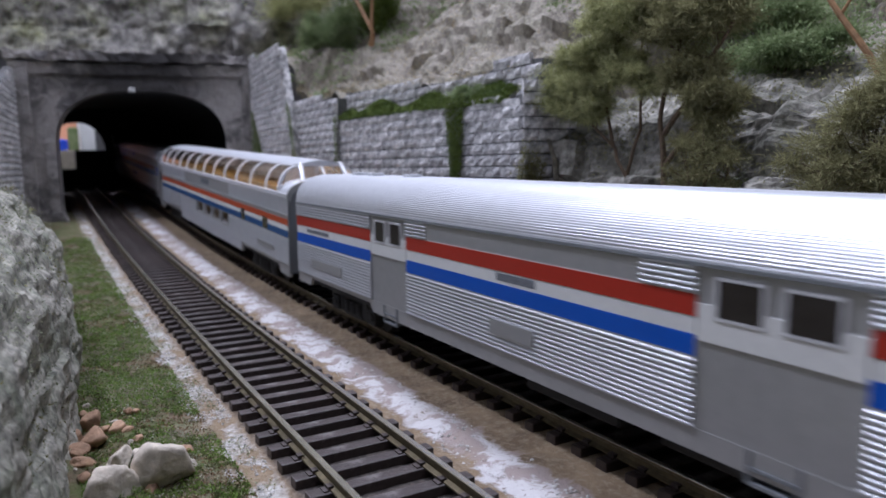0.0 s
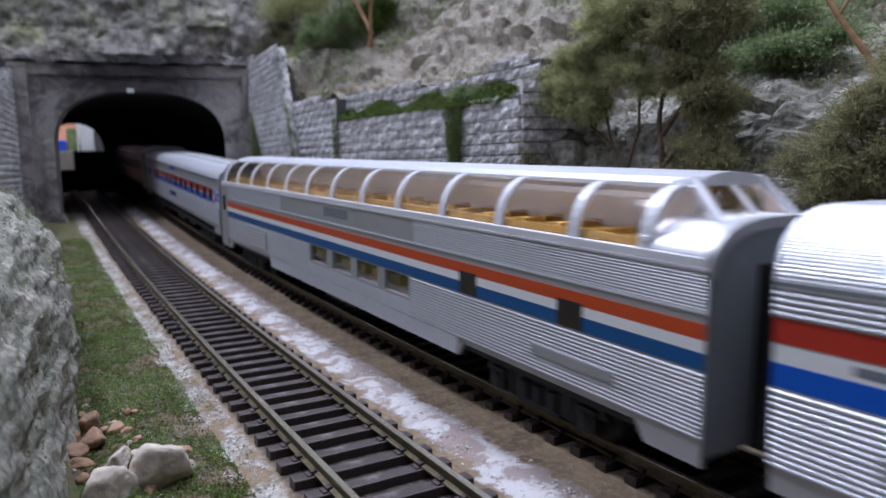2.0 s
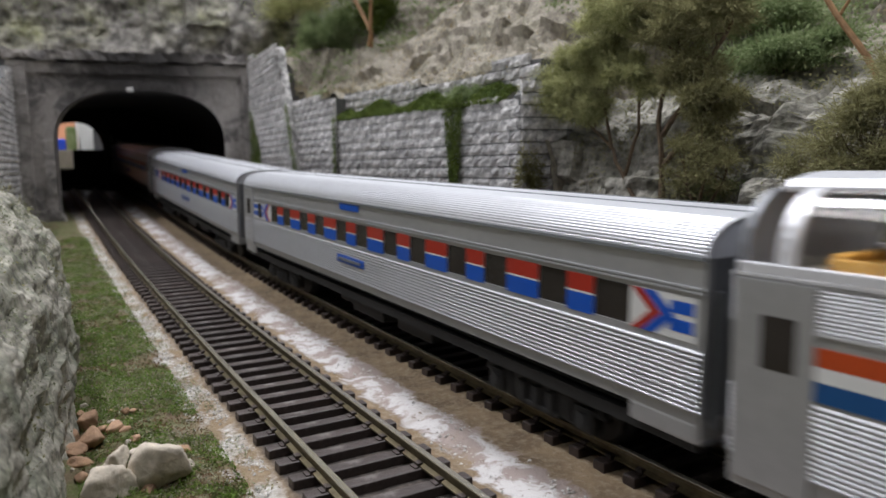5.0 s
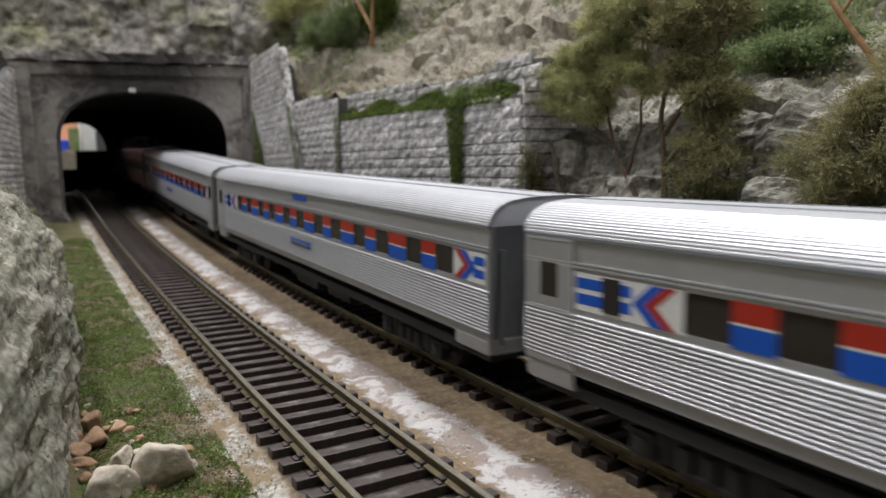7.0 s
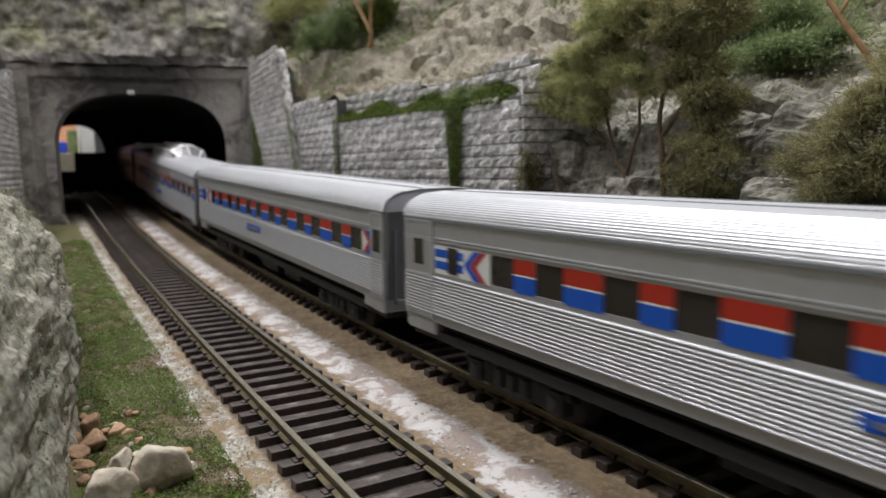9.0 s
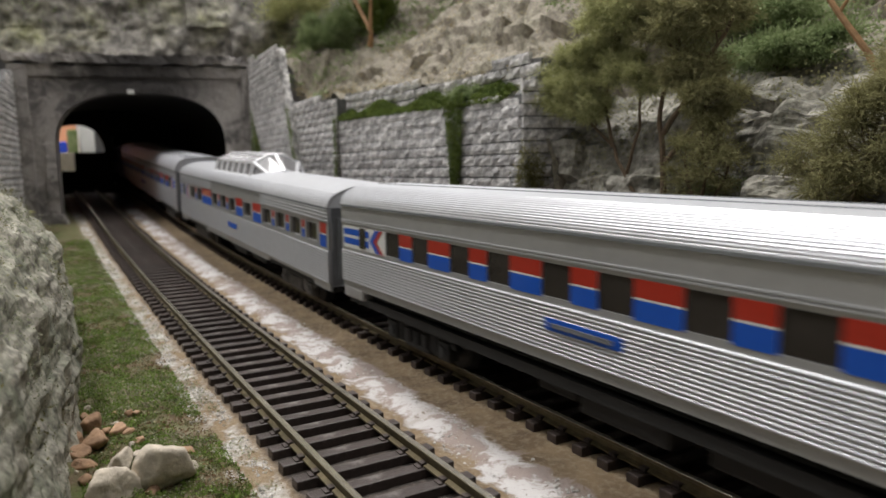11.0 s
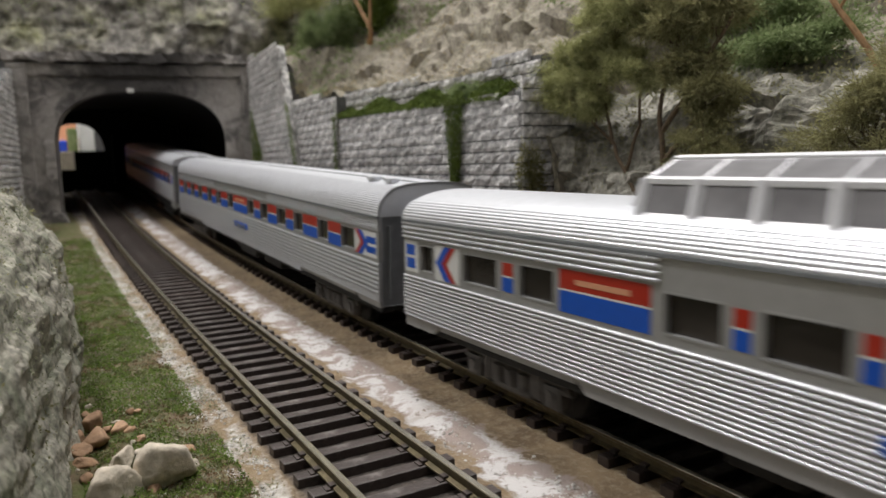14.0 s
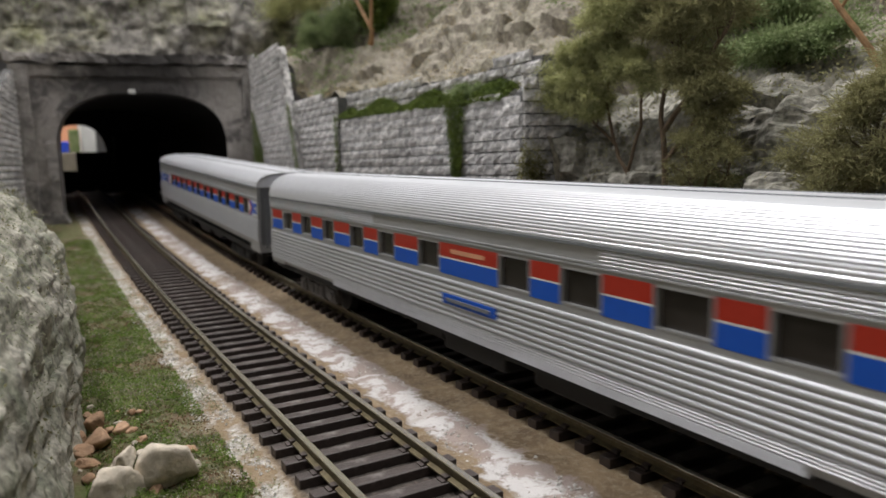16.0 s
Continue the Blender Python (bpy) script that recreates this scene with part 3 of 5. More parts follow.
    if plate_at:
        z = (Z["hem"] + Z["belt"]) / 2
        plate(car, *plate_at, z - 0.4, z + 2.0, BLUE)
        stripe(car, plate_at[0] + 2, plate_at[1] - 2, z + 0.4, z + 1.2, LETTER, "lettering_bar", 0.9)
    if roof_plate:
        plate(car, *roof_plate, Z["board"] - 2.6, Z["board"] - 0.6, BLUE, "letter_plate", 0.3)
    for y in vents:
        bm = cylinder(bmesh.new(), -9.0, y, Z["top"] - 0.8, 1.9, 2.2, "z", 16)
        cylinder(bm, -9.0, y, Z["top"] + 0.5, 2.4, 0.7, "z", 16)
        part("roof_vent", bm, ROOF, car)
    return car


def baggage_car(L=296.5):
    car = thing("baggage_car", "silver ribbed baggage car with red, white and blue stripes", "railway car", group="cars of the train")
    F = 298.0  # datum of the side fittings
    car_common(car, L, 10, 47)
    skirt_sheet(car, L, 8.4, 12.0, ((20, 68), (F - 62, F - 16)))
    doors = ((F - 86.5, F - 64.5), (F - 203, F - 178))
    spans, last = [], 0.0
    for a, b in sorted(doors):
        spans.append((last, a))
        last = b
    spans.append((last, L))
    for a, b in spans:
        fluted_side(car, a, b, 12.0, 22.8, 12, 0.32)
        for side in (-1, 1):
            x = side * HALF
            part("belt", boxed(x - side * 1.2, x, a, b, 22.8, 32.4), WHITE, car)
        stripe(car, a, b, 28.9, 32.2, RED, "red_stripe")
        stripe(car, a, b, 23.0, 26.2, BLUE, "blue_stripe")
    fluted_side(car, F - 64.5, L, 32.4, 36.8, 5, 0.4, "fluted_board")
    fluted_side(car, F - 97, F - 86.5, 32.4, 36.8, 5, 0.4, "fluted_board")
    fluted_side(car, F - 178, F - 167, 32.4, 36.8, 5, 0.4, "fluted_board")
    fluted_side(car, 0, F - 203, 32.4, 36.8, 5, 0.4, "fluted_board")
    for side in (-1, 1):
        x = side * HALF
        part("letter_board", boxed(x - side * 1.2, x, F - 167, F - 97, 32.4, 36.8), SILVER_DULL, car)
        for a, b in doors:
            d = part("sliding_door", boxed(x - side * 1.4, x - side * 0.3, a, b, 12.0, 36.8), SILVER_DULL, car, "grey sliding baggage door with a white band and two windows")
            part("door_band", boxed(x - side * 0.4, x + side * 0.02, a + 0.3, b - 0.3, 25.5, 31.0), WHITE, d)
            m, w = (a + b) / 2, (b - a)
            for c in (m - w * 0.21, m + w * 0.21):
                g = part("door_window", boxed(x - side * 0.3, x + side * 0.10, c - w * 0.14, c + w * 0.14, 29.4, 34.8, 0.1), GLASS, d, "dark door window")
                fr = bmesh.new()
                for p, q, r, s in ((c - w * 0.16, c + w * 0.16, 29.0, 29.4), (c - w * 0.16, c + w * 0.16, 34.8, 35.2), (c - w * 0.16, c - w * 0.14, 29.4, 34.8), (c + w * 0.14, c + w * 0.16, 29.4, 34.8)):
                    box(fr, x - side * 0.3, x + side * 0.2, p, q, r, s)
                part("window_frame", fr, FRAME_WHITE, g)
            st = bmesh.new()
            for z in (7.0, 9.2):
                box(st, x - side * 2.0, x + side * 0.1, m - 5, m + 3, z, z + 0.5)
            for p in (m - 5, m + 2.6):
                box(st, x - side * 2.0, x + side * 0.1, p, p + 0.5, 7.0, 12.0)
            part("door_step", st, SEAM, d)
    gutter(car, L, 36.8)
    roof = roof_part(car, L, 36.8, 46.6, 30, 0.10, 0.95, seams=False)
    end_walls(car, L, body_outline(11, roof))
    plate(car, 255, 282, 15.4, 18.2, SILVER_DULL)
    plate(car, 158, 173, 15.2, 18.6, SILVER_DULL)
    stripe(car, 266, 286, 26.9, 28.1, LETTER, "lettering_bar", 0.05)
    stripe(car, 158, 171, 26.9, 28.5, LETTER, "lettering_bar", 0.05)
    for y in (F - 22, F - 34, F - 60):
        part("roof_hatch", boxed(-3.4, 1.2, y - 2.2, y + 2.2, 46.0, 47.5, 0.4), ROOF, car)
    return car


def great_dome(L=290.0):
    """A full-length dome: curved glazing between ribs over an amber interior, a slanted windscreen at the leading end."""
    car = thing("full_dome_car", "silver full-length dome car with curved windows and coloured stripes", "railway car", group="cars of the train")
    car_common(car, L, 8, 50, liner=False)
    skirt_sheet(car, L, 7.6, 12.0, ((14, 65), (L - 76, L - 19)))
    lows = [(149, 164), (129.5, 144), (110.5, 124.8), (91.8, 106)]
    small = [(60, 67), (26, 33)]
    fluted_side(car, 0, 90.5, 12.0, 22.2, 14, 0.22)
    fluted_side(car, 165.5, L, 12.0, 22.2, 14, 0.22)
    fluted_side(car, 90.5, 165.5, 12.0, 15.8, 9, 0.14, "lower_panel")
    fluted_side(car, 68, L - 79, 7.7, 11.9, 9, 0.14, "skirt_fluting")
    part("lower_liner", boxed(-13.5, 13.5, 2, L - 2, 11.4, 16.6), DOME_GREY, car)
    part("lower_partition", boxed(-1, 1, 60, 190, 16.6, 26), DOME_GREY, car)
    seats = bmesh.new()
    for y in np.arange(12, L - 12, 11.5):
        for x in (-11.0, -4.5, 4.5, 11.0):
            box(seats, x - 2.6, x + 2.6, y, y + 5, 17.0, 20.0, 0.4)
            box(seats, x - 2.6, x + 2.6, y + 5, y + 6.6, 17.0, 23.2, 0.4)
    part("lower_seats", seats, AMBER, car, "amber plastic seats")
    for side in (-1, 1):
        x = side * HALF
        cuts = sorted((a, b, 16.6, 22.6) for a, b in lows)
        last = 90.5
        for a, b, c, d in cuts + [(165.5, 165.5, 0, 0)]:
            part("window_post", boxed(x - side * 1.3, x, last, a, 15.8, 22.2), SILVER_DULL, car)
            last = b
        for a, b, c, d in cuts:
            part("window_sill", boxed(x - side * 1.3, x, a, b, 15.8, c), SILVER_DULL, car)
            pane = part("window", boxed(x - side * 1.2, x - side * 0.8, a, b, c, 22.6), CLEAR, car, "clear lower window")
            pane.visible_shadow = False
        part("belt", boxed(x - side * 1.3, x, 0, L, 22.2, 31.2), SILVER_DULL, car)
        for a, b in small:
            part("small_window", boxed(x, x + side * 0.22, a, b, 22.6, 27.6, 0.1), GLASS, car, "small dark window")
        part("upper_board", boxed(x - side * 1.2, x, 89, 196, 31.2, 38.4), SILVER_DULL, car)
        part("board_line", boxed(x, x + side * 0.25, 0, L, 31.0, 31.35), FRAME_WHITE, car)
        part("sill_line", boxed(x, x + side * 0.3, 0, L, 37.3, 37.7), FRAME_WHITE, car)
    fluted_side(car, 0, 89, 31.35, 37.3, 11, 0.14, "fluted_board")
    fluted_side(car, 196, L, 31.35, 37.3, 11, 0.14, "fluted_board")
    stripe(car, 0, L - 1, 27.1, 29.5, ORANGE, "orange_stripe", 0.14)
    stripe(car, 0, L - 1, 25.2, 27.1, WHITE, "white_stripe", 0.14)
    stripe(car, 0, L - 1, 22.6, 25.2, NAVY, "blue_stripe", 0.14)
    stripe(car, 131, 151, 33.2, 36.2, LETTER, "lettering_bar", 0.05)
    plate(car, 18, 40, 15.5, 17.4, SILVER_DULL)
    plate(car, 215, 246, 13.6, 21.2, SILVER_DULL, "louvre_panel", 0.5)
    lv = bmesh.new()
    for z in np.arange(14.2, 21, 1.4):
        for k in range(4):
            box(lv, -HALF - 0.75, -HALF - 0.3, 216 + k * 7.4, 222.2 + k * 7.4, z, z + 0.35)
    part("louvre", lv, FRAME_WHITE, car)
    for side in (-1, 1):
        x = side * HALF
        d = part("door", boxed(x - side * 0.3, x + side * 0.3, L - 12, L - 0.5, 9.0, 37.0, 0.15), SILVER_DULL, car, "plain silver vestibule door")
        part("door_window", boxed(x, x + side * 0.36, L - 9.5, L - 4.5, 25.2, 32.4, 0.1), GLASS, d, "small dark door window")
    # upper deck
    part("upper_floor", boxed(-16.2, 16.2, 3, L - 2, 36.2, 37.2), DOME_GREY, car)
    up = bmesh.new()
    for y in np.arange(20, L - 12, 12.0):
        for x in (-11.0, -5.0, 5.0, 11.0):
            box(up, x - 2.6, x + 2.6, y, y + 5, 37.0, 39.6, 0.4)
            box(up, x - 2.6, x + 2.6, y + 5, y + 6.8, 37.0, 40.8, 0.5)
    for side in (-1, 1):
        part("dado_panel", boxed(side * 14.6, side * 15.4, 14, L - 12, 37.0, 40.5, 0.2), AMBER, car, "ochre plastic dado inside the dome")
    part("centre_partition", boxed(-1.0, 1.0, 16, L - 14, 37.2, 48.5), DOME_GREY, car)
    part("dome_seats", up, AMBER, car, "amber plastic seats")

    def flank(k):
        """Curved side of the dome from sill to roof edge, k from 0 to 1."""
        a = k * math.pi / 2 * 0.92
        return (-(8.6 + 8.0 * math.cos(a)), 39.0 + 9.8 * math.sin(a))
    y0, y1 = 13.0, L - 7.0
    for side in (-1, 1):
        x = side * 16.9
        part("dome_sill", boxed(x - side * 0.9, x + side * 0.5, 2, L - 0.5, 37.7, 39.1, 0.2), FRAME_WHITE, car)
        prof = [flank(k / 8) for k in range(9)]
        ring = [(-side * px, pz) for px, pz in prof] + [(-side * (px * 0.975), pz - 0.25) for px, pz in reversed(prof)]
        posts = [y0] + [30.0 + 23.1 * i for i in range(11)] + [y1]
        for a, b in zip(posts, posts[1:]):
            g = part("dome_pane", sweep(bmesh.new(), ring, a + 1.0, b - 1.0), CLEAR, car, "curved clear dome window", smooth=False)
            g.visible_shadow = False
        rib = [(-side * (px * 1.015), pz + 0.2) for px, pz in prof] + [(-side * (px * 0.965), pz - 0.4) for px, pz in reversed(prof)]
        for yy in posts:
            part("dome_rib", sweep(bmesh.new(), rib, yy - 1.25, yy + 1.25), FRAME_WHITE, car)
        part("dome_rail", boxed(side * 8.6, side * 9.9, y0 - 2, L - 2, 48.2, 49.1, 0.2), FRAME_WHITE, car)
    top = [(-9.6, 48.7), (-7.5, 50.0), (-3.5, 50.8), (0, 51.0), (3.5, 50.8), (7.5, 50.0), (9.6, 48.7)]
    part("roof", sweep(bmesh.new(), top, y0 - 3, L - 1.5), ROOF, car, "flat silver dome roof")
    # leading hood, windscreen and quarter lights
    hood = roof_outline(HALF - 0.2, 37.2, 44.2, 0, 0.0, squash=0.7)
    part("nose_hood", sweep(bmesh.new(), hood, 0.2, 13.4), ROOF, car, "rounded silver hood before the windscreen")
    lip = [(x, z) for x, z in hood] + [(x * 0.93, z - 1.6) for x, z in reversed(hood)]
    part("nose_lip", sweep(bmesh.new(), [(x * 1.02, z + 0.35) for x, z in lip], -0.5, 1.0), SILVER_DULL, car)

    def slab(q, name, material, lab):
        bm = bmesh.new()
        n_ = (q[1] - q[0]).cross(q[2] - q[0]).normalized() * 0.35
        f1 = [bm.verts.new(p) for p in q]
        f2 = [bm.verts.new(p + n_) for p in q]
        bm.faces.new(f1)
        bm.faces.new(f2)
        for i in range(len(q)):
            k = (i + 1) % len(q)
            bm.faces.new((f1[i], f1[k], f2[k], f2[i]))
        g = part(name, bm, material, car, lab)
        g.visible_shadow = False

    def rod(bm, a, b, r):
        d = b - a
        bmesh.ops.create_cone(bm, cap_ends=True, segments=8, radius1=r, radius2=r, depth=d.length + r,
                              matrix=Matrix.Translation((a + b) / 2) @ d.to_track_quat("Z", "Y").to_matrix().to_4x4())
    B = [Vector((-9.6, 4.2, 43.0)), Vector((9.6, 4.2, 43.0)), Vector((8.2, 11.0, 49.4)), Vector((-8.2, 11.0, 49.4))]
    slab(B, "windscreen", CLEAR, "slanted clear windscreen")
    fr = bmesh.new()
    for a, b in zip(B, B[1:] + B[:1]):
        rod(fr, a, b, 0.95)
    rod(fr, (B[0] + B[1]) / 2, (B[2] + B[3]) / 2, 0.6)
    for sx in (-1, 1):
        base, head, rear = Vector((sx * 9.6, 4.2, 43.0)), Vector((sx * 8.2, 11.0, 49.4)), Vector((sx * 16.2, 12.8, 40.4))
        slab([base, rear, head], "quarter_light", CLEAR, "triangular clear quarter light")
        rod(fr, base, rear, 1.0)
        rod(fr, head, Vector((sx * 9.0, 14, 49.0)), 0.9)
    part("windscreen_frame", fr, FRAME_WHITE, car)
    end = [(-HALF + 0.3, 9), (-HALF + 0.3, 37.2)] + [(x * 0.98, z) for x, z in hood] + [(HALF - 0.3, 37.2), (HALF - 0.3, 9)]
    part("end_wall", sweep(bmesh.new(), end, -0.2, 1.2), SEAM, car)
    tall = [(-HALF + 0.3, 9), (-HALF + 0.3, 39)] + [(x, z) for x, z in [flank(k / 6) for k in range(7)]] + [(-x, z) for x, z in [flank(k / 6) for k in range(6, -1, -1)]] + [(HALF - 0.3, 39), (HALF - 0.3, 9)]
    part("end_wall", sweep(bmesh.new(), tall, L - 1.4, L), END_GREY, car)
    return car


def short_dome(L=250.5):
    """A dome car with a glazed bubble in the middle of a fluted roof."""
    win = [(10, 21), (27, 38), (45, 56), (62, 74), (91, 103), (118, 130), (135, 147), (153, 164), (190, 201), (208.5, 222)]
    car = thing("dome_coach", "silver fluted dome coach with a glazed roof bubble", "railway car", group="cars of the train")
    car_common(car, L, 10, 47, bogie=TRUCK_GREY)
    skirt_sheet(car, L, 9.6, 12.2, ((17, 66), (L - 66, L - 17)))
    fluted_side(car, 0, L, 12.2, 23.2, 12, 0.46)
    window_band(car, L, 23.2, 32.4, [(a, b, 24.6, 31.4) for a, b in win] + [(235.4, 241.8, 24.6, 31.4)])
    for side in (-1, 1):
        part("letter_board", boxed(side * (HALF - 1.2), side * HALF, 76, 165, 32.4, 37.0), SILVER_DULL, car)
    fluted_side(car, 0, 76, 32.4, 37.0, 4, 0.5, "fluted_board")
    fluted_side(car, 165, L, 32.4, 37.0, 4, 0.5, "fluted_board")
    gutter(car, L, 37.0)
    roof = roof_part(car, L, 37.0, 44.4, 7, 0.22, 0.42, seams=False, squash=0.95)
    end_walls(car, L, body_outline(11, roof))
    for a, b in ((2, 7.5), (76, 88), (105, 116)):
        red_blue(car, a, b, 24.0, 32.0)
    red_blue(car, 166.5, 188.5, 24.0, 32.0, name_bar=True)
    for a, b in ((22.6, 25.4), (40, 43), (57.6, 60.4), (131.2, 133.8), (148.6, 151.4), (203, 206.6)):
        red_blue(car, a, b, 25.0, 31.0)
    chevron(car, 234.5, -1, 23.6, 32.0)
    stripe(car, 243, 249.8, 24, 32, WHITE, "white_panel", 0.07)
    for z in (25.0, 28.4):
        stripe(car, 244.4, 249, z, z + 2.6, BLUE, "blue_bar", 0.12)
    plate(car, 115, 131, 17.0, 19.4, BLUE)
    # roof bubble: upright side panes, a sloping upper row, a three-sided front
    def bar(bm, p, q, r=0.55):
        d = q - p
        bmesh.ops.create_cone(bm, cap_ends=True, segments=6, radius1=r, radius2=r, depth=d.length + 0.4,
                              matrix=Matrix.Translation((p + q) / 2) @ d.to_track_quat("Z", "Y").to_matrix().to_4x4())

    def sheet(q):
        bm = bmesh.new()
        nrm = (q[1] - q[0]).cross(q[2] - q[0]).normalized() * 0.3
        f1 = [bm.verts.new(p) for p in q]
        f2 = [bm.verts.new(p - nrm) for p in q]
        bm.faces.new(f1)
        bm.faces.new(f2)
        for i in range(len(q)):
            k = (i + 1) % len(q)
            bm.faces.new((f1[i], f1[k], f2[k], f2[i]))
        part("dome_pane", bm, SMOKE, car, "grey tinted dome pane")
    bars = bmesh.new()
    yb0, yb1, n = 107.0, 174.0, 6
    V = Vector
    for sx in (-1, 1):
        base = [V((sx * 12.2, yb0 + (yb1 - yb0) * i / n, 42.0)) for i in range(n + 1)]
        eave = [V((sx * 10.4, yb0 + 1 + (yb1 - yb0 - 1) * i / n, 47.9)) for i in range(n + 1)]
        ridge = [V((sx * 3.8, yb0 + 1.4 + (yb1 - yb0 - 2) * i / n, 51.3)) for i in range(n + 1)]
        for i in range(n):
            sheet([base[i], base[i + 1], eave[i + 1], eave[i]])
            sheet([eave[i], eave[i + 1], ridge[i + 1], ridge[i]])
        for i in range(n + 1):
            bar(bars, base[i], eave[i], 1.25)
            bar(bars, eave[i], ridge[i], 0.5)
        for line in (base, eave, ridge):
            bar(bars, line[0], line[-1], 0.8)
        nose = V((sx * 6.4, yb0 - 8.5, 42.9))
        sheet([base[0], eave[0], nose])
        sheet([eave[0], ridge[0], V((0, yb0 + 1.4, 51.4)), V((0, yb0 - 11.5, 44.6)), nose])
        tail = V((sx * 8.5, yb1 + 5, 43.0))
        sheet([base[n], eave[n], tail])
        sheet([eave[n], ridge[n], tail])
        bar(bars, base[0], nose, 0.9)
        bar(bars, eave[0], nose, 0.9)
        bar(bars, nose, V((0, yb0 - 11.5, 44.6)), 0.9)
        bar(bars, eave[n], tail, 0.8)
        bar(bars, base[n], tail, 0.8)
    bar(bars, V((0, yb0 + 1.4, 51.4)), V((0, yb0 - 11.5, 44.6)), 0.9)
    sheet([V((-3.8, yb0 + 1.4, 51.3)), V((-3.8, yb1 - 0.6, 51.3)), V((3.8, yb1 - 0.6, 51.3)), V((3.8, yb0 + 1.4, 51.3))])
    bar(bars, V((-10.4, yb0 + 1, 47.9)), V((-3.8, yb0 + 1.4, 51.3)), 0.9)
    bar(bars, V((-3.8, yb0 + 1.4, 51.3)), V((3.8, yb0 + 1.4, 51.3)), 0.9)
    part("dome_frame", bars, FRAME_WHITE, car, "silver dome framing")
    return car


SMOKE = mat("smoked_dome_glazing", (0.20, 0.195, 0.20), 0.22, var=0.22, fine=160, coarse=45, spec=0.6)

W12 = sorted((a + 33.8 * k, a + 33.8 * k + 8.3) for k in range(6) for a in (14.6, 29.9))
W10 = [(16.5, 27), (38, 47.5), (62, 72), (81, 92), (104, 114.5), (124, 134.5), (159, 169.5), (183, 193), (203, 213), (226, 236), (247, 257), (267, 277)]
TRAIN = "cars of the train"
CARS = [
    (baggage_car(), -51.5, 296.5),
    (great_dome(), 256.5, 290.0),
    (coach("coach", "silver coach with red and blue blocks between dark windows", 246.0, W12, [(232.0, 245.0)], SHORT, group=TRAIN, plate_at=(118, 138), roof_plate=(122, 136)), 552.0, 246.0),
    (coach("coach", "silver coach with red and blue blocks between dark windows", 246.0, W12, [(231.5, 245.0)], SHORT, group=TRAIN, plate_at=(109, 130), roof_plate=(113, 127)), 811.5, 246.0),
    (coach("coach", "silver coach with red and blue blocks and smooth letter board", 238.0, W12, [(1.0, 8.0)], SHORT, group=TRAIN, plate_at=(118, 138)), 1071.0, 238.0),
    (short_dome(), 1321.5, 250.5),
    (coach("sleeping_car", "long silver fluted sleeping car with red and blue window band", 294.0, W10, [], LONG, emblem_far=False, ribs=16, group=TRAIN,
           smooth_board=(104.0, 196.0), plate_at=(135, 157), vents=(8, 20), blanks=((279, 291),)), 1588.5, 294.0),
    (coach("coach", "silver coach with red and blue blocks between dark windows", 248.0, W12, [], SHORT, group=TRAIN), 1902.0, 248.0),
]

# ---- the room that holds the layout ----


def structure(ob, label, category):
    return tagged(ob, label, category, "", "structure")


def room():
    for name, dims in (("room_floor", (-3000, 3000, -3000, 3600, -1000, -960)), ("ceiling", (-3000, 3000, -3000, 3600, 1400, 1440)),
                       ("wall_west", (-3040, -3000, -3000, 3600, -1000, 1400)), ("wall_east", (3000, 3040, -3000, 3600, -1000, 1400)),
                       ("wall_south", (-3000, 3000, -3040, -3000, -1000, 1400)), ("wall_north", (-3000, 3000, 3600, 3640, -1000, 1400))):
        ob = part(name, boxed(*dims), CARPET if name == "room_floor" else ROOM)
        structure(ob, "plain painted room surface round the layout", "room")


room()

# ---- ground ----


def ground_height(x, y):
    z = -5.0 + 0.5 * noise3((x, y, 0), 9.0) + 0.25 * noise3((x, y, 5), 2.6, 3)
    for c in (0.0, TRACK_B):
        d = abs(x - c)
        if d < 19:
            k = min(1.0, (19 - d) / 5.0)
            z = z * (1 - k) + (-4.3 + 0.14 * noise3((x, y, 9), 2.0, 2)) * k
    if x < -17:
        k = min(1.0, (-17 - x) / 12)
        z += k * (1.6 + 1.6 * noise3((x, y, 3), 16.0))
    if 18 < x < 34:
        z += 0.35 * math.sin((x - 18) / 16 * math.pi) + 0.15 * noise3((x, y, 8), 3.0)
    return z + rise(y)


def ground():
    xs = np.concatenate([np.arange(-240, -60, 6.0), np.arange(-60, 80, 1.6), np.arange(80, 420, 8.0)])
    ys = np.concatenate([np.arange(-1760, -120, 60.0), np.arange(-120, 40, 8.0), np.arange(40, 330, 1.6), np.arange(330, 700, 4.0), np.arange(700, 2460, 40.0)])
    verts = [(x, y, ground_height(x, y)) for y in ys for x in xs]
    n = len(xs)
    faces = [(j * n + i, j * n + i + 1, (j + 1) * n + i + 1, (j + 1) * n + i) for j in range(len(ys) - 1) for i in range(n - 1)]
    g = raw("ground", verts, faces, GROUND, smooth=True)
    structure(g, "scenic ground of tan soil, white plaster streaks and turf", "ground")


ground()

# ---- tracks ----
TIE_PITCH = 7.35


def rail_outline(x):
    return [(x - 1.15, -2.5), (x + 1.15, -2.5), (x + 1.15, -2.2), (x + 0.28, -1.9), (x + 0.28, -0.85), (x + 0.62, -0.6), (x + 0.62, -0.12),
            (x - 0.62, -0.12), (x - 0.62, -0.6), (x - 0.28, -0.85), (x - 0.28, -1.9), (x - 1.15, -2.2)]


def rail_head(x):
    return [(x - 0.6, -0.14), (x + 0.6, -0.14), (x + 0.5, 0.0), (x - 0.5, 0.0)]


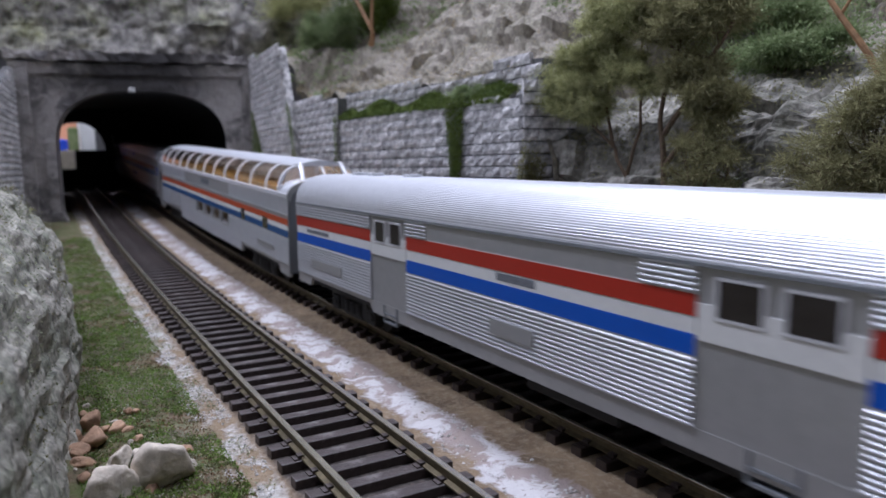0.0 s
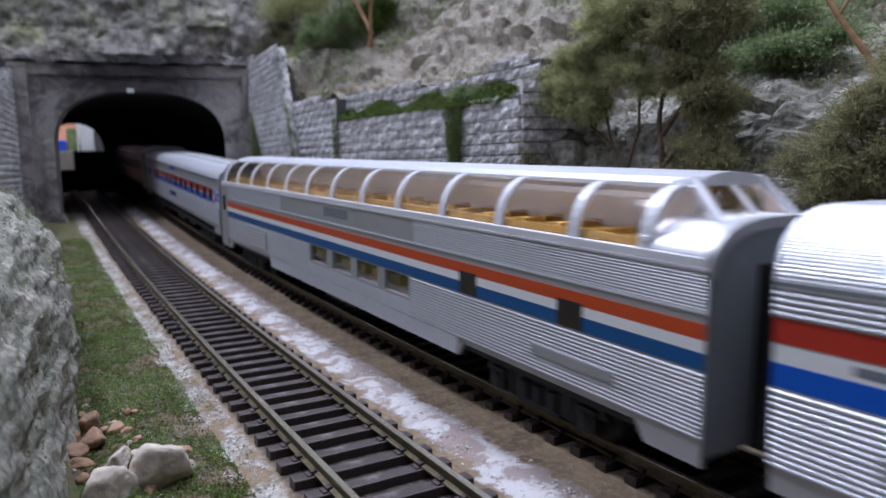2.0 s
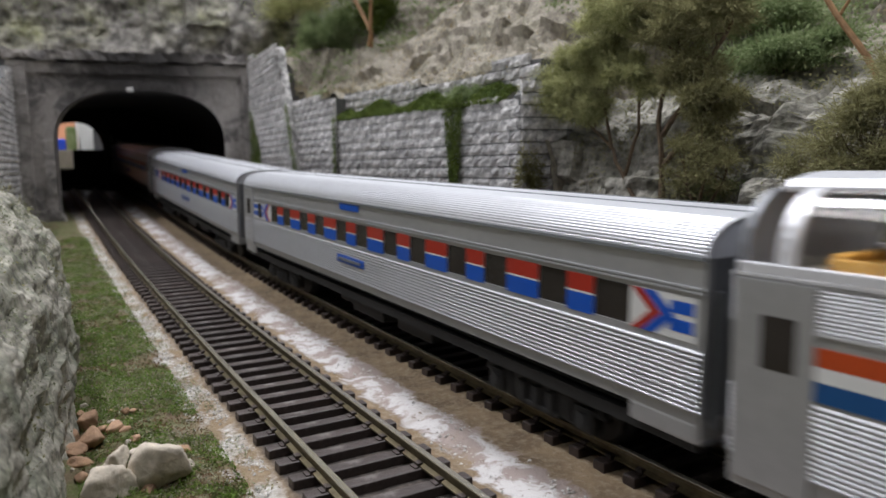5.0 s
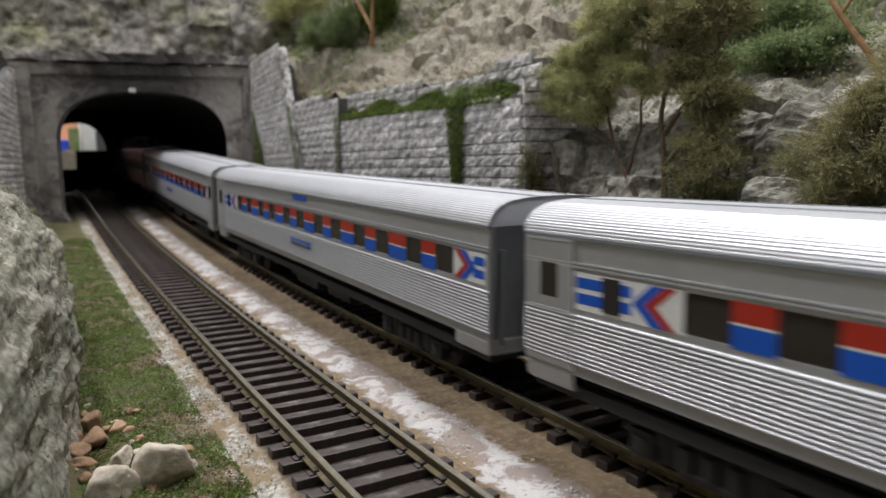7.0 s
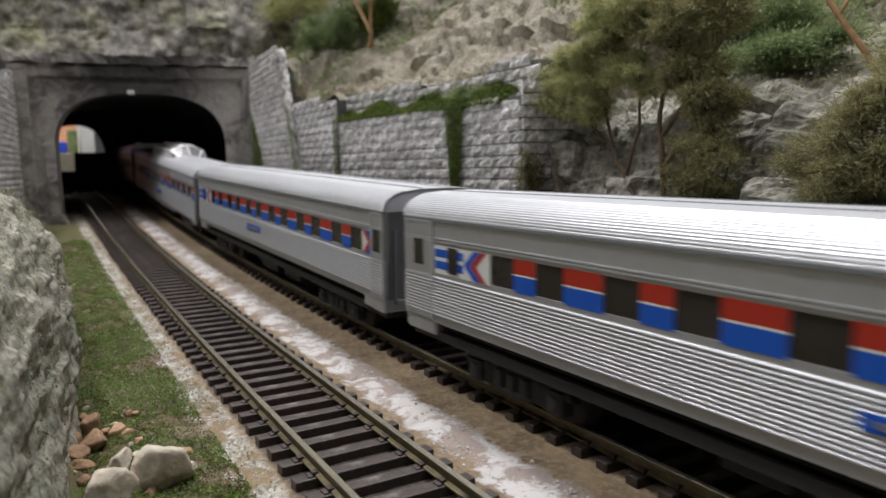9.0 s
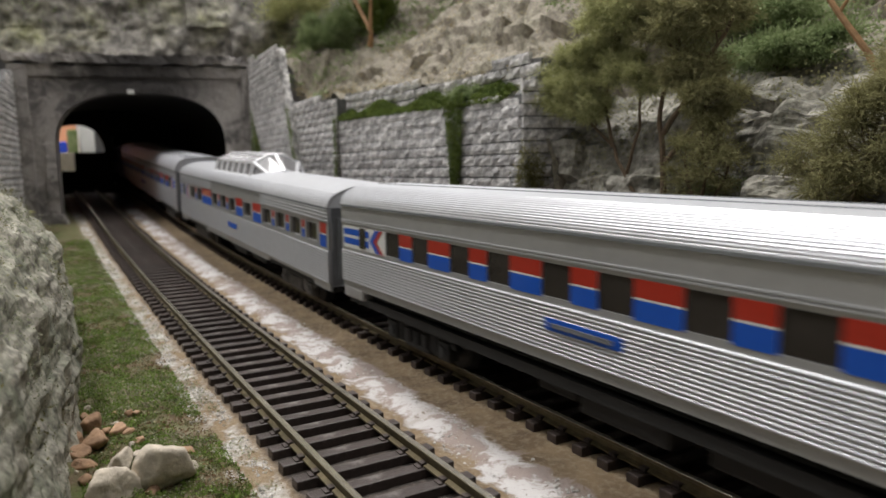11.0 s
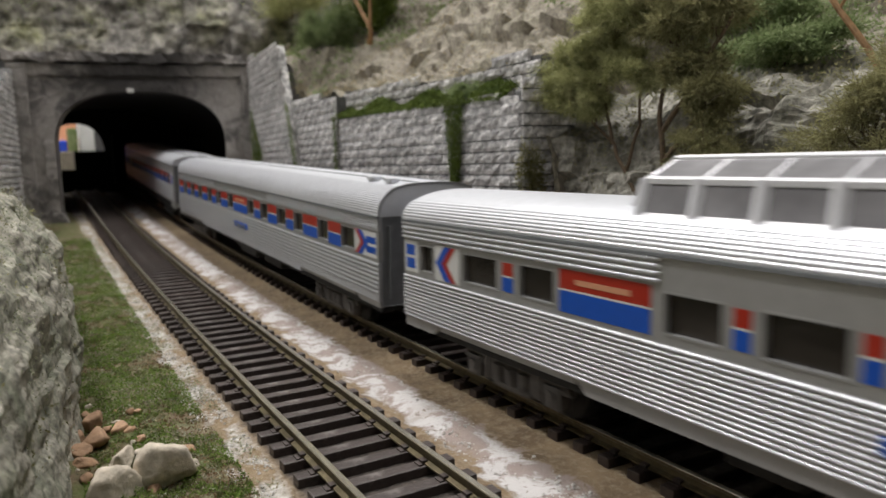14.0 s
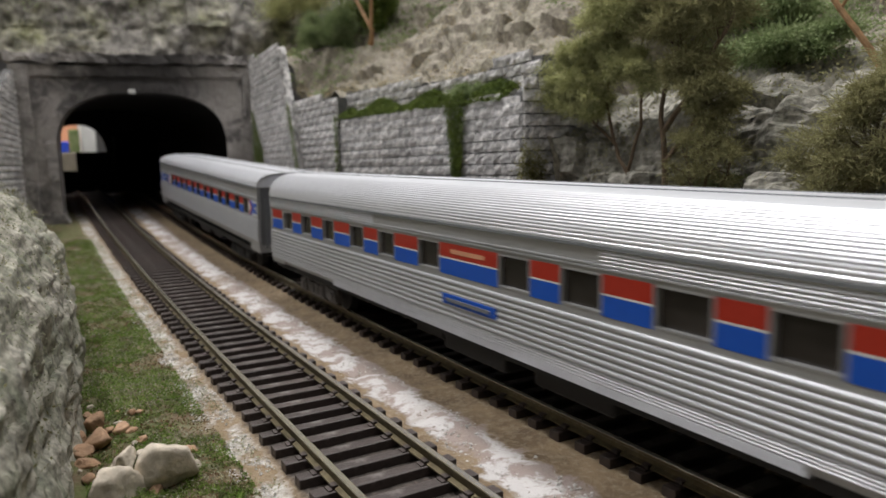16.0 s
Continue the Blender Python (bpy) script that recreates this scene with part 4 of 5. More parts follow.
def track(cx, y0, y1, label, seed, half):
    t = thing("railway_track", label, "railway track", at=(cx, 0, 0), group="tracks")
    for sx in (-8.85, 8.85):
        ys = sorted({y0, y1, *[y for y in range(0, 920, 20) if y0 < y < y1]})
        r = part("rail", sweep_line(bmesh.new(), rail_outline(sx), ys), RAIL_SIDE, t, "weathered brass-coloured rail")
        part("rail_head", sweep_line(bmesh.new(), rail_head(sx), ys), RAIL_TOP, r, "polished rail head")
    rng = random.Random(seed)
    bm = bmesh.new()
    box(bm, -half, half, -1.5, 1.5, -5.0, -2.5, 0.3)
    for sx in (-8.85, 8.85):
        for s in (-1, 1):
            box(bm, sx + s * 1.0 - 0.55, sx + s * 1.0 + 0.55, -0.75, 0.75, -2.6, -1.75)
            box(bm, sx + s * 1.95 - 0.4, sx + s * 1.95 + 0.4, -1.0, 1.0, -2.6, -2.25)
    me = finish("sleeper", bm, TIE)
    y = y0 + 3
    k = 0
    while y < y1 and k < 300:
        ob = new("sleeper", me)
        ob.parent = t
        ob.matrix_basis = pose((rng.uniform(-0.25, 0.25)) * MM, (y + rng.uniform(-0.15, 0.15)) * MM, rise(y) * MM, math.degrees(math.atan((rise(y + 5) - rise(y - 5)) / 10)), 0, rng.uniform(-0.6, 0.6))
        y += TIE_PITCH
        k += 1
    return t


track(0.0, -160, 790, "empty model track with dark sleepers and brass-tinted rails", 1, 13.8)
track(TRACK_B, -330, 1250, "model track with dark sleepers under the train", 2, 12.8)

# ---- tunnel portal ----
PX, PY, PTURN = 24.0, 548.0, -13.0   # middle of the mouth in plan, and its turn


def arch(n=40, grow=0.0):
    """Basket arch of the tunnel mouth, from the left foot over the crown to the right foot."""
    hw, spring, crown = 56.5 + grow, 70.0, 108.5 + grow
    pts = [(-hw, 4.0)]
    for i in range(n + 1):
        a = math.pi * i / n
        c, s = math.cos(a), math.sin(a)
        pts.append((-hw * math.copysign(abs(c) ** 0.75, c), spring + (crown - spring) * s ** 0.8))
    return pts + [(hw, 4.0)]


def ring_prism(inner, outer, y0, y1):
    """A solid band between two polylines with equal counts, between y0 and y1."""
    bm = bmesh.new()
    A = [bm.verts.new((x, y0, z)) for x, z in inner]
    B = [bm.verts.new((x, y0, z)) for x, z in outer]
    C = [bm.verts.new((x, y1, z)) for x, z in inner]
    D = [bm.verts.new((x, y1, z)) for x, z in outer]
    n = len(inner)
    for i in range(n - 1):
        bm.faces.new((A[i], A[i + 1], B[i + 1], B[i]))
        bm.faces.new((C[i], D[i], D[i + 1], C[i + 1]))
        bm.faces.new((A[i], C[i], C[i + 1], A[i + 1]))
        bm.faces.new((B[i], B[i + 1], D[i + 1], D[i]))
    for i in (0, n - 1):
        bm.faces.new((A[i], B[i], D[i], C[i]))
    return bm


def rough_bar(x0, x1, y0, y1, z0, z1, amp, seed):
    """A worn cast bar: a box cut along its length and roughened."""
    bm = boxed(x0, x1, y0, y1, z0, z1)
    for _ in range(6):
        long_ = [e for e in bm.edges if e.calc_length() > 5.0]
        bmesh.ops.subdivide_edges(bm, edges=long_, cuts=1, use_grid_fill=True)
    for v in bm.verts:
        q = (v.co.x + seed * 31, v.co.y, v.co.z)
        v.co += Vector((0, noise3(q, 9.0, 4), 0.9 * noise3((q[0], q[2], q[1]), 12.0, 4))) * amp
    return bm


def portal():
    p = thing("tunnel_portal", "sooty grey concrete double-track tunnel portal", "tunnel portal", at=(PX, PY, 0), kind="structure")
    p.rotation_euler = (0, 0, radians(PTURN))
    inner = arch()
    outer = []
    for x, z in inner:
        k = max(-1.0, min(1.0, x / 52.0))
        outer.append((k * 80.0, 124.0))
    outer[0], outer[-1] = (-80.0, 4.0), (80.0, 4.0)
    outer[1], outer[-2] = (-80.0, 72.0), (80.0, 72.0)
    part("portal_wall", ring_prism(inner, outer, 0, 12), PORTAL, p)
    part("arch_ring", ring_prism(arch(40, 0.0), arch(40, 7.0), -1.4, 4), PORTAL, p, "raised concrete arch ring")
    part("cornice", rough_bar(-84, 84, -4, 12, 128.5, 134.5, 1.6, 3), PORTAL, p, "projecting broken cornice")
    part("cornice_band", rough_bar(-81, 81, -1.8, 12, 119.5, 127.0, 0.8, 7), PORTAL, p)
    part("crown_chip", boxed(-8, -3.5, -3.0, 2, 107.5, 110.5, 0.5), WHITE, p, "small white chip at the crown")
    for sx in (-1, 1):
        foot = sweep(bmesh.new(), [(sx * 51.5, 4), (sx * 51.5, 16), (sx * 55, 24), (sx * 79, 24), (sx * 82, 16), (sx * 82, 4)], -5.5, 5)
        part("jamb_foot", foot, PORTAL, p, "flared concrete foot of the jamb")
    for x0, x1 in ((-82, -70), (70, 82)):
        part("pilaster", boxed(x0, x1, -3, 4, 2, 127, 0.8), PORTAL, p)
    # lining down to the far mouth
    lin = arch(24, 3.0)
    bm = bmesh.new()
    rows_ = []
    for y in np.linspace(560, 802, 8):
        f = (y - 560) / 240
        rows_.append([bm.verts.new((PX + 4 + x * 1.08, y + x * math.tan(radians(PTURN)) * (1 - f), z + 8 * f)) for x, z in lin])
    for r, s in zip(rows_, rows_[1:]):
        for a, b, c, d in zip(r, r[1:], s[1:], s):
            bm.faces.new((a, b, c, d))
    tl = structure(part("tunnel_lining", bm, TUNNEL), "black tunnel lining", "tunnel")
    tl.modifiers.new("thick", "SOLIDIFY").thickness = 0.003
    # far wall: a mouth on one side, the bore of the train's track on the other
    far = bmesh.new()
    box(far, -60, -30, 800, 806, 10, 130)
    # Low black pieces stand where the track only runs into shade.
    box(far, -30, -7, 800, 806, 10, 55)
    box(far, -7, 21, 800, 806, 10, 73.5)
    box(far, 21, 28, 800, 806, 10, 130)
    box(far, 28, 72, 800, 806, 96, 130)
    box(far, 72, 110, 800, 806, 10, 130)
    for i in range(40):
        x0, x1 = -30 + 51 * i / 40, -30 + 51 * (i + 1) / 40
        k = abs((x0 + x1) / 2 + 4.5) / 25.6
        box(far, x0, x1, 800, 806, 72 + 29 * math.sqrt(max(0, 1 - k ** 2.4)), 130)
    structure(part("wall_behind", far, TUNNEL), "black wall at the far end of the tunnel, standing in for shade", "wall")
    # Unseen box, added in black to keep the hidden cars dark.
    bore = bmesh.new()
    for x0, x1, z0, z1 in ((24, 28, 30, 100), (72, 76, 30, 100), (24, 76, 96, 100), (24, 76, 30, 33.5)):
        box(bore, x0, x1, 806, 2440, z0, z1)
    structure(part("tunnel_bore", bore, TUNNEL), "unseen black box added over the hidden track", "tunnel")


portal()


def far_corner():
    """What shows, far out of focus, through the far mouth of the tunnel."""
    tagged(part("shelf", boxed(-140, 6, 905, 1010, 40, 76, 1), EARTH), "tan covered shelf beyond the tunnel", "shelf")
    tagged(part("blue_box", boxed(-60, -6, 940, 960, 76, 90, 2), ROYAL), "plain blue box on the shelf beyond the tunnel", "box")
    tagged(part("green_box", boxed(-5, 5.5, 940, 960, 76, 104, 2), LEAF_GREEN), "dull green box on the shelf beyond the tunnel", "box")
    tagged(part("peach_panel", boxed(-110, 20, 1020, 1030, -14, 150, 2), PEACH), "peach coloured panel standing beyond the tunnel", "panel")
    tagged(part("white_cabinet", boxed(8, 45, 950, 1000, -14, 150, 2), OFFWHITE), "white cabinet standing beyond the tunnel", "cabinet")
    table = bmesh.new()
    box(table, -240, 480, -1790, 2470, -70, -14)
    for x in (-200, 430):
        for y in (-1700, -300, 1000, 2400):
            box(table, x - 30, x + 30, y - 30, y + 30, -960, -70)
    structure(part("layout_table", table, ROOM), "plain table that carries the layout", "table")


far_corner()
# Added fill lamp: brightens the things beyond the far mouth, no fitting is there.
la = bpy.data.lights.new("far_corner_fill", "AREA")
la.shape, la.size, la.size_y, la.energy, la.color = "RECTANGLE", 0.12, 0.3, 0.9, (1.0, 0.96, 0.9)
new("far_corner_fill", la).matrix_world = pose(-0.03, 0.88, 0.42, 12, 0, 0)

# ---- rock ----


def rock_sheet(name, fn, nu, nv, amp, scale, material, label, category="rock face", seed=0.0, ledge=0.0, kind="structure", smooth=False):
    """A cast rock surface: fn(u, v) in 0..1, roughened outwards by ridged noise."""
    P = np.array([[fn(u, v) for v in np.linspace(0, 1, nv)] for u in np.linspace(0, 1, nu)], float)
    du, dv = np.gradient(P, axis=0), np.gradient(P, axis=1)
    nrm = np.cross(du, dv)
    nrm /= np.linalg.norm(nrm, axis=2, keepdims=True) + 1e-9
    verts = []
    for i in range(nu):
        for j in range(nv):
            p = P[i, j]
            q = (p[0] + seed, p[1] * 0.85, p[2] * (1.0 + ledge))
            h = noise.ridged_multi_fractal(Vector(q) / scale, 0.9, 2.1, 5, 1.0, 2.0) - 1.0
            h += 0.45 * noise3(q, scale * 0.22, 3) + 0.6 * noise3((q[0], q[1], q[2] * 3), scale * 0.8, 3)
            c = noise.cell(Vector((q[0], q[1], q[2] * 1.6)) / (scale * 0.45))
            verts.append(p + nrm[i, j] * amp * (h + 0.5 * (c - 0.5)))
    faces = [(i * nv + j, (i + 1) * nv + j, (i + 1) * nv + j + 1, i * nv + j + 1) for i in range(nu - 1) for j in range(nv - 1)]
    ob = raw(name, verts, faces, material, None, smooth)
    return tagged(ob, label, category, "", kind)


def lerp_table(tab, k):
    for (a, p), (b, q) in zip(tab, tab[1:]):
        if k <= b:
            f = (k - a) / (b - a) if b > a else 0
            return p + (q - p) * f
    return tab[-1][1]


def near_cliff(u, v):
    """The rock beside the camera: a steep face over the verge that leans back to the left."""
    y = 60 + 400 * u
    foot = lerp_table([(60, -61), (110, -53.5), (140, -49.0), (180, -44.6), (230, -42.0), (300, -44.0), (360, -50), (460, -64)], y)
    top = lerp_table([(60, 26), (110, 36), (170, 44), (230, 43), (300, 34), (360, 26), (460, 16)], y)
    prof = [(0, 2.5), (0.2, 0.4), (0.4, -1.5), (0.58, -6.0), (0.75, -12.0), (1.0, -80.0)]
    hz = [(0, -9.0), (0.2, top * 0.25), (0.4, top * 0.6), (0.58, top * 0.82), (0.75, top * 1.0), (1.0, top * 1.7)]
    return (foot + lerp_table(prof, v), y, lerp_table(hz, v) + rise(y) * 0.8)


rock_sheet("near_rock_face", near_cliff, 260, 150, 1.5, 26.0, ROCK_PALE, "pale grey-green plaster rock face beside the track", smooth=True)


def right_cliff(u, v):
    """Grey rock behind the train from the retaining wall towards the camera."""
    y = -80 + 275 * u
    x = lerp_table([(-80, 95), (60, 100), (120, 106), (165, 102), (195, 96)], y)
    hz = [(0, -8.0), (0.5, 42), (0.75, 64), (0.86, 70), (1.0, 86)]
    dx = [(0, -8.0), (0.5, 0.0), (0.75, 8.0), (0.86, 22.0), (1.0, 60.0)]
    return (x + lerp_table(dx, v), y, lerp_table(hz, v))


rock_sheet("rock_cliff", lambda u, v: right_cliff(1 - u, v), 170, 90, 4.0, 30.0, ROCK, "rough grey rock cliff behind the train", seed=40.0, ledge=-0.3)


def slope(u, v):
    """The wooded hillside that climbs behind cliff and wall, from a rubble bank at its foot."""
    y = -120 + 1000 * u
    x = 98 + 360 * v ** 1.35
    foot = lerp_table([(-120, 20), (150, 22), (180, 26), (188, 83), (342, 89), (411, 92), (428, 100), (436, 122), (576, 134), (880, 150)], y)
    base = lerp_table([(-120, 56), (150, 60), (181, 64), (192, 92), (200, 94), (260, 98), (400, 108), (450, 130), (560, 144), (880, 172)], y)
    rise_ = lerp_table([(-120, 0.8), (200, 0.7), (330, 0.62), (600, 0.66), (880, 0.5)], y)
    hump = 24 * math.exp(-((y - 285) / 60) ** 2) * math.exp(-((x - 165) / 40) ** 2)
    high = base + (x - 128) * rise_ + hump
    k = max(0.0, min(1.0, (x - 98) / (30 if y > 186 else 40)))
    return (x, y, foot * (1 - k) + high * k)


rock_sheet("hillside", slope, 330, 120, 4.2, 34.0, EARTH, "tan scree and earth hillside above the wall", "hillside", seed=80.0)


def over_portal(u, v):
    """Rock over the tunnel; its unseen upper part is added to shade the portal."""
    x = -330 + 500 * u
    hz = [(0, 128), (0.03, 134), (0.1, 143), (0.32, 190), (1.0, 660)]
    dy = [(0, 7), (0.03, 2), (0.1, 4), (0.32, 16), (1.0, 70)]
    return (x, PY - (x - PX) * 0.23 + lerp_table(dy, v), lerp_table(hz, v))


rock_sheet("rock_over_tunnel", over_portal, 300, 210, 5.5, 66.0, ROCK_MOSSY, "craggy grey rock above the tunnel portal, its unseen top added to block light", seed=120.0, ledge=-0.4)


def left_bank(u, v):
    """Rock from the left wing wall out past the near rock face."""
    y = 320 + 280 * u
    x = -66 - 14 * (1 - u) - 120 * v * v - 10 * v
    return (x, y, 0 + 160 * v ** 0.7)


rock_sheet("rock_beside_portal", lambda u, v: left_bank(1 - u, v), 80, 50, 5.0, 34.0, ROCK, "grey rock beside the tunnel portal", seed=160.0)

# ---- masonry ----


def block_mesh(w, h, d, seed):
    """One rough-faced stone block, its face towards -y of its own space; w along x, h along z."""
    rng = random.Random(seed)
    bm = bmesh.new()
    nx, nz = 5, 3
    g = [[bm.verts.new((w * (i / nx - 0.5) + (0 if i in (0, nx) else rng.uniform(-0.5, 0.5)), (0.45 if i in (0, nx) or j in (0, nz) else 0) - rng.uniform(0.0, 1.0) * d, h * (j / nz - 0.5) + (0 if j in (0, nz) else rng.uniform(-0.3, 0.3)))) for i in range(nx + 1)] for j in range(nz + 1)]
    for j in range(nz):
        for i in range(nx):
            bm.faces.new((g[j][i], g[j][i + 1], g[j + 1][i + 1], g[j + 1][i]))
    rim = [g[0][i] for i in range(nx + 1)] + [g[j][nx] for j in range(1, nz + 1)] + [g[nz][i] for i in range(nx - 1, -1, -1)] + [g[j][0] for j in range(nz - 1, 0, -1)]
    back = [bm.verts.new((v.co.x, 1.6, v.co.z)) for v in rim]
    for i in range(len(rim)):
        k = (i + 1) % len(rim)
        bm.faces.new((rim[i], back[i], back[k], rim[k]))
    return bm


BLOCK_W, BLOCK_H = 11.0, 4.0
BLOCKS = [finish("stone_block", block_mesh(BLOCK_W - 0.35, BLOCK_H - 0.45, 0.65, s), STONE) for s in range(10)]


def stone_wall(name, a, b, z0, tops, label, fine=1.0, from_z=30.0, depth=5.0, seed=0, core_mat=None):
    """A wall of coursed blocks from a to b (mm, plan), with tops giving its height along it; blocks stand proud of a mortar core."""
    a, b = Vector((*a, 0)), Vector((*b, 0))
    L = (b - a).length
    way = (b - a) / L
    turn = math.degrees(math.atan2(way.y, way.x))
    w = thing(name, label, "retaining wall", kind="structure")
    core = bmesh.new()
    n = 24
    pts = [(0.0, z0)] + [(L * i / n, lerp_table(tops, L * i / n) - 0.8) for i in range(n + 1)] + [(L, z0)]
    m = Matrix.Translation(a) @ Matrix.Rotation(math.radians(turn), 4, "Z")
    f = [core.verts.new(m @ Vector((x, 0.9, z))) for x, z in pts]
    g = [core.verts.new(m @ Vector((x, 0.9 + depth, z))) for x, z in pts]
    core.faces.new(f)
    core.faces.new(g)
    for i in range(len(pts)):
        k = (i + 1) % len(pts)
        core.faces.new((f[i], f[k], g[k], g[i]))
    part("wall_core", core, core_mat or MORTAR, w, "mortared core")
    rng = random.Random(seed)
    bw, bh = BLOCK_W * fine, BLOCK_H * fine
    z, row = from_z, 0
    while z < max(t for _, t in tops):
        x = -bw * (0.5 if row % 2 else 0.0)
        while x < L - 0.5:
            x0, x1 = max(0.0, x), min(L, x + bw)
            if x1 - x0 > 1.2 and z + bh * 0.6 < lerp_table(tops, (x0 + x1) / 2):
                ob = new("stone_block", rng.choice(BLOCKS))
                ob.parent = w
                place = m @ Vector(((x0 + x1) / 2, rng.uniform(-0.25, 0.25), z + bh / 2))
                ob.matrix_basis = pose(place.x * MM, place.y * MM, place.z * MM, 0, 0, turn) @ Matrix.Diagonal(((x1 - x0 - 0.4) / (BLOCK_W - 0.5), 1.0, fine, 1.0))
            x += bw
        z += bh
        row += 1
    return w


WALLS = [
    stone_wall("stone_retaining_wall", (90, 342), (90, 186), -8, [(0, 78.0), (104, 75.2), (110, 76.5), (156, 73.5)], "weathered grey cut-stone retaining wall with moss on its ledge", seed=1, from_z=32),
    stone_wall("stone_retaining_wall", (92, 428), (89, 342.5), -8, [(0, 94.0), (86, 88.5)], "weathered grey cut-stone retaining wall", seed=2, from_z=36),
    stone_wall("stone_wing_wall", (97, 531), (84, 380), -8, [(0, 133), (60, 131), (94, 129), (126.5, 57), (151, 2)], "grey coursed stone wing wall beside the tunnel portal", fine=1.0, seed=3, from_z=34, core_mat=STONE),
    stone_wall("stone_upper_wall", (98, 352), (98, 187), 60, [(0, 92), (71, 89), (111, 86), (133, 86), (141, 90), (165, 88)], "broken upper course of grey stone above the ledge", from_z=74, seed=4),
    stone_wall("stone_wall_end", (90, 185.5), (114, 181), -8, [(0, 76), (10, 86), (24, 88)], "pale grey end face of the retaining wall", seed=5, from_z=32),
    stone_wall("stone_wing_wall", (-66, 440), (-53, 563), -8, [(0, 70), (50, 100), (124, 124)], "grey coursed stone wing wall beside the tunnel portal", seed=6, from_z=2),
]
part("wall_ledge", boxed(90.5, 99, 187, 341, 62, 74.2, 0.6), STONE, WALLS[0], "stone ledge")

# ---- planting ----


def clump_mesh(points, normals_up, size, seed):
    """Small crossed leaf triangles at the points."""
    rng = np.random.default_rng(seed)
    pts = np.asarray(points)
    n = len(pts)
    a = rng.normal(size=(n, 3))
    a /= np.linalg.norm(a, axis=1, keepdims=True)
    b = np.cross(a, rng.normal(size=(n, 3)))
    b /= np.linalg.norm(b, axis=1, keepdims=True) + 1e-9
    s = size * rng.uniform(0.55, 1.35, (n, 1))
    v = np.stack([pts - a * s * 0.5, pts + b * s * 0.3, pts + a * s * 0.7, pts - b * s * 0.26], 1).reshape(-1, 3)
    f = [(4 * i, 4 * i + 1, 4 * i + 2, 4 * i + 3) for i in range(n)]
    return v, f


def limb(bm, a, b, r0, r1, seg=6):
    d = b - a
    if d.length < 1e-4:
        return
    bmesh.ops.create_cone(bm, cap_ends=True, segments=seg, radius1=r0, radius2=r1, depth=d.length,
                          matrix=Matrix.Translation((a + b) / 2) @ d.to_track_quat("Z", "Y").to_matrix().to_4x4())


def sprig_mesh(points, size, seed):
    """Curled wiry sprigs: narrow bent strips of two faces at the points."""
    rng = np.random.default_rng(seed)
    pts = np.asarray(points)
    n = len(pts)
    a = rng.normal(size=(n, 3))
    a /= np.linalg.norm(a, axis=1, keepdims=True)
    b = np.cross(a, rng.normal(size=(n, 3)))
    b /= np.linalg.norm(b, axis=1, keepdims=True) + 1e-9
    c = np.cross(a, b)
    s = size * rng.uniform(0.6, 1.4, (n, 1))
    w = c * 0.075 * size
    v = np.stack([pts - a * s - w, pts - a * s + w, pts + b * s * 0.6 - w, pts + b * s * 0.6 + w, pts + a * s - w, pts + a * s + w], 1).reshape(-1, 3)
    f = []
    for i in range(0, 6 * n, 6):
        f += [(i, i + 1, i + 3, i + 2), (i + 2, i + 3, i + 5, i + 4)]
    return v, f


def tree(label, leaf_mat_, bark_mat, stems, crowns, seed, lobes=30, leaves=16000, leaf=1.1, blob=3.0, thick=1.0, name="tree"):
    """A dried-plant model tree: tapered stems that fork along given lines, twigs to many lobes of wiry foliage, gaps between the lobes."""
    rng = random.Random(seed)
    nrng = np.random.default_rng(seed)
    base = Vector(stems[0][0])
    t = thing(name, label, "tree", at=base)
    bm = bmesh.new()
    forks = []
    for line in stems:
        r = thick if Vector(line[0]) == base else thick * 0.62
        p = Vector(line[0]) - base - Vector((0, 0, 2 if Vector(line[0]) == base else 0))
        for end in line[1:]:
            q0 = p.copy()
            goal = Vector(end) - base
            for k in range(1, 5):
                q = q0.lerp(goal, k / 4) + Vector((rng.uniform(-0.5, 0.5), rng.uniform(-0.6, 0.6), 0))
                limb(bm, p, q, r, r * 0.93, 7)
                p, r = q, r * 0.93
                forks.append((q, r))
    pts = []
    total = sum(c[2] for c in crowns)
    for centre, radii, share in crowns:
        C = Vector(centre) - base
        n = max(3, round(lobes * share / total))
        for _ in range(n):
            while True:
                d = Vector((rng.uniform(-1, 1), rng.uniform(-1, 1), rng.uniform(-1, 1)))
                if d.length < 1:
                    break
            c = C + Vector((d.x * radii[0], d.y * radii[1], d.z * radii[2]))
            f, r = min(forks, key=lambda g: (g[0] - c).length + max(0.0, g[0].z - c.z) * 2 + rng.uniform(0, 6))
            mid = f.lerp(c, 0.5) + Vector((rng.uniform(-2, 2), rng.uniform(-2, 2), rng.uniform(-1, 1.5)))
            limb(bm, f, mid, r * 0.45, r * 0.3, 5)
            limb(bm, mid, c, r * 0.3, r * 0.16, 5)
            for _ in range(4):
                tip = c + Vector((rng.gauss(0, 1), rng.gauss(0, 1), rng.gauss(0, 0.6))) * blob
                limb(bm, c.lerp(mid, rng.uniform(0, 0.5)), tip, r * 0.14, r * 0.07, 4)
            k = blob * rng.uniform(0.5, 1.15)
            pts.append(np.array(c) + nrng.normal(size=(int(leaves * share / total / n), 3)) * np.array([k, k, k * 0.6]))
    part("trunk", bm, bark_mat, t, "thin forking stems")
    v, f = sprig_mesh(np.concatenate(pts), leaf, seed)
    raw("crown", v, f, leaf_mat_, t)["label"] = "wiry ragged foliage"
    return t


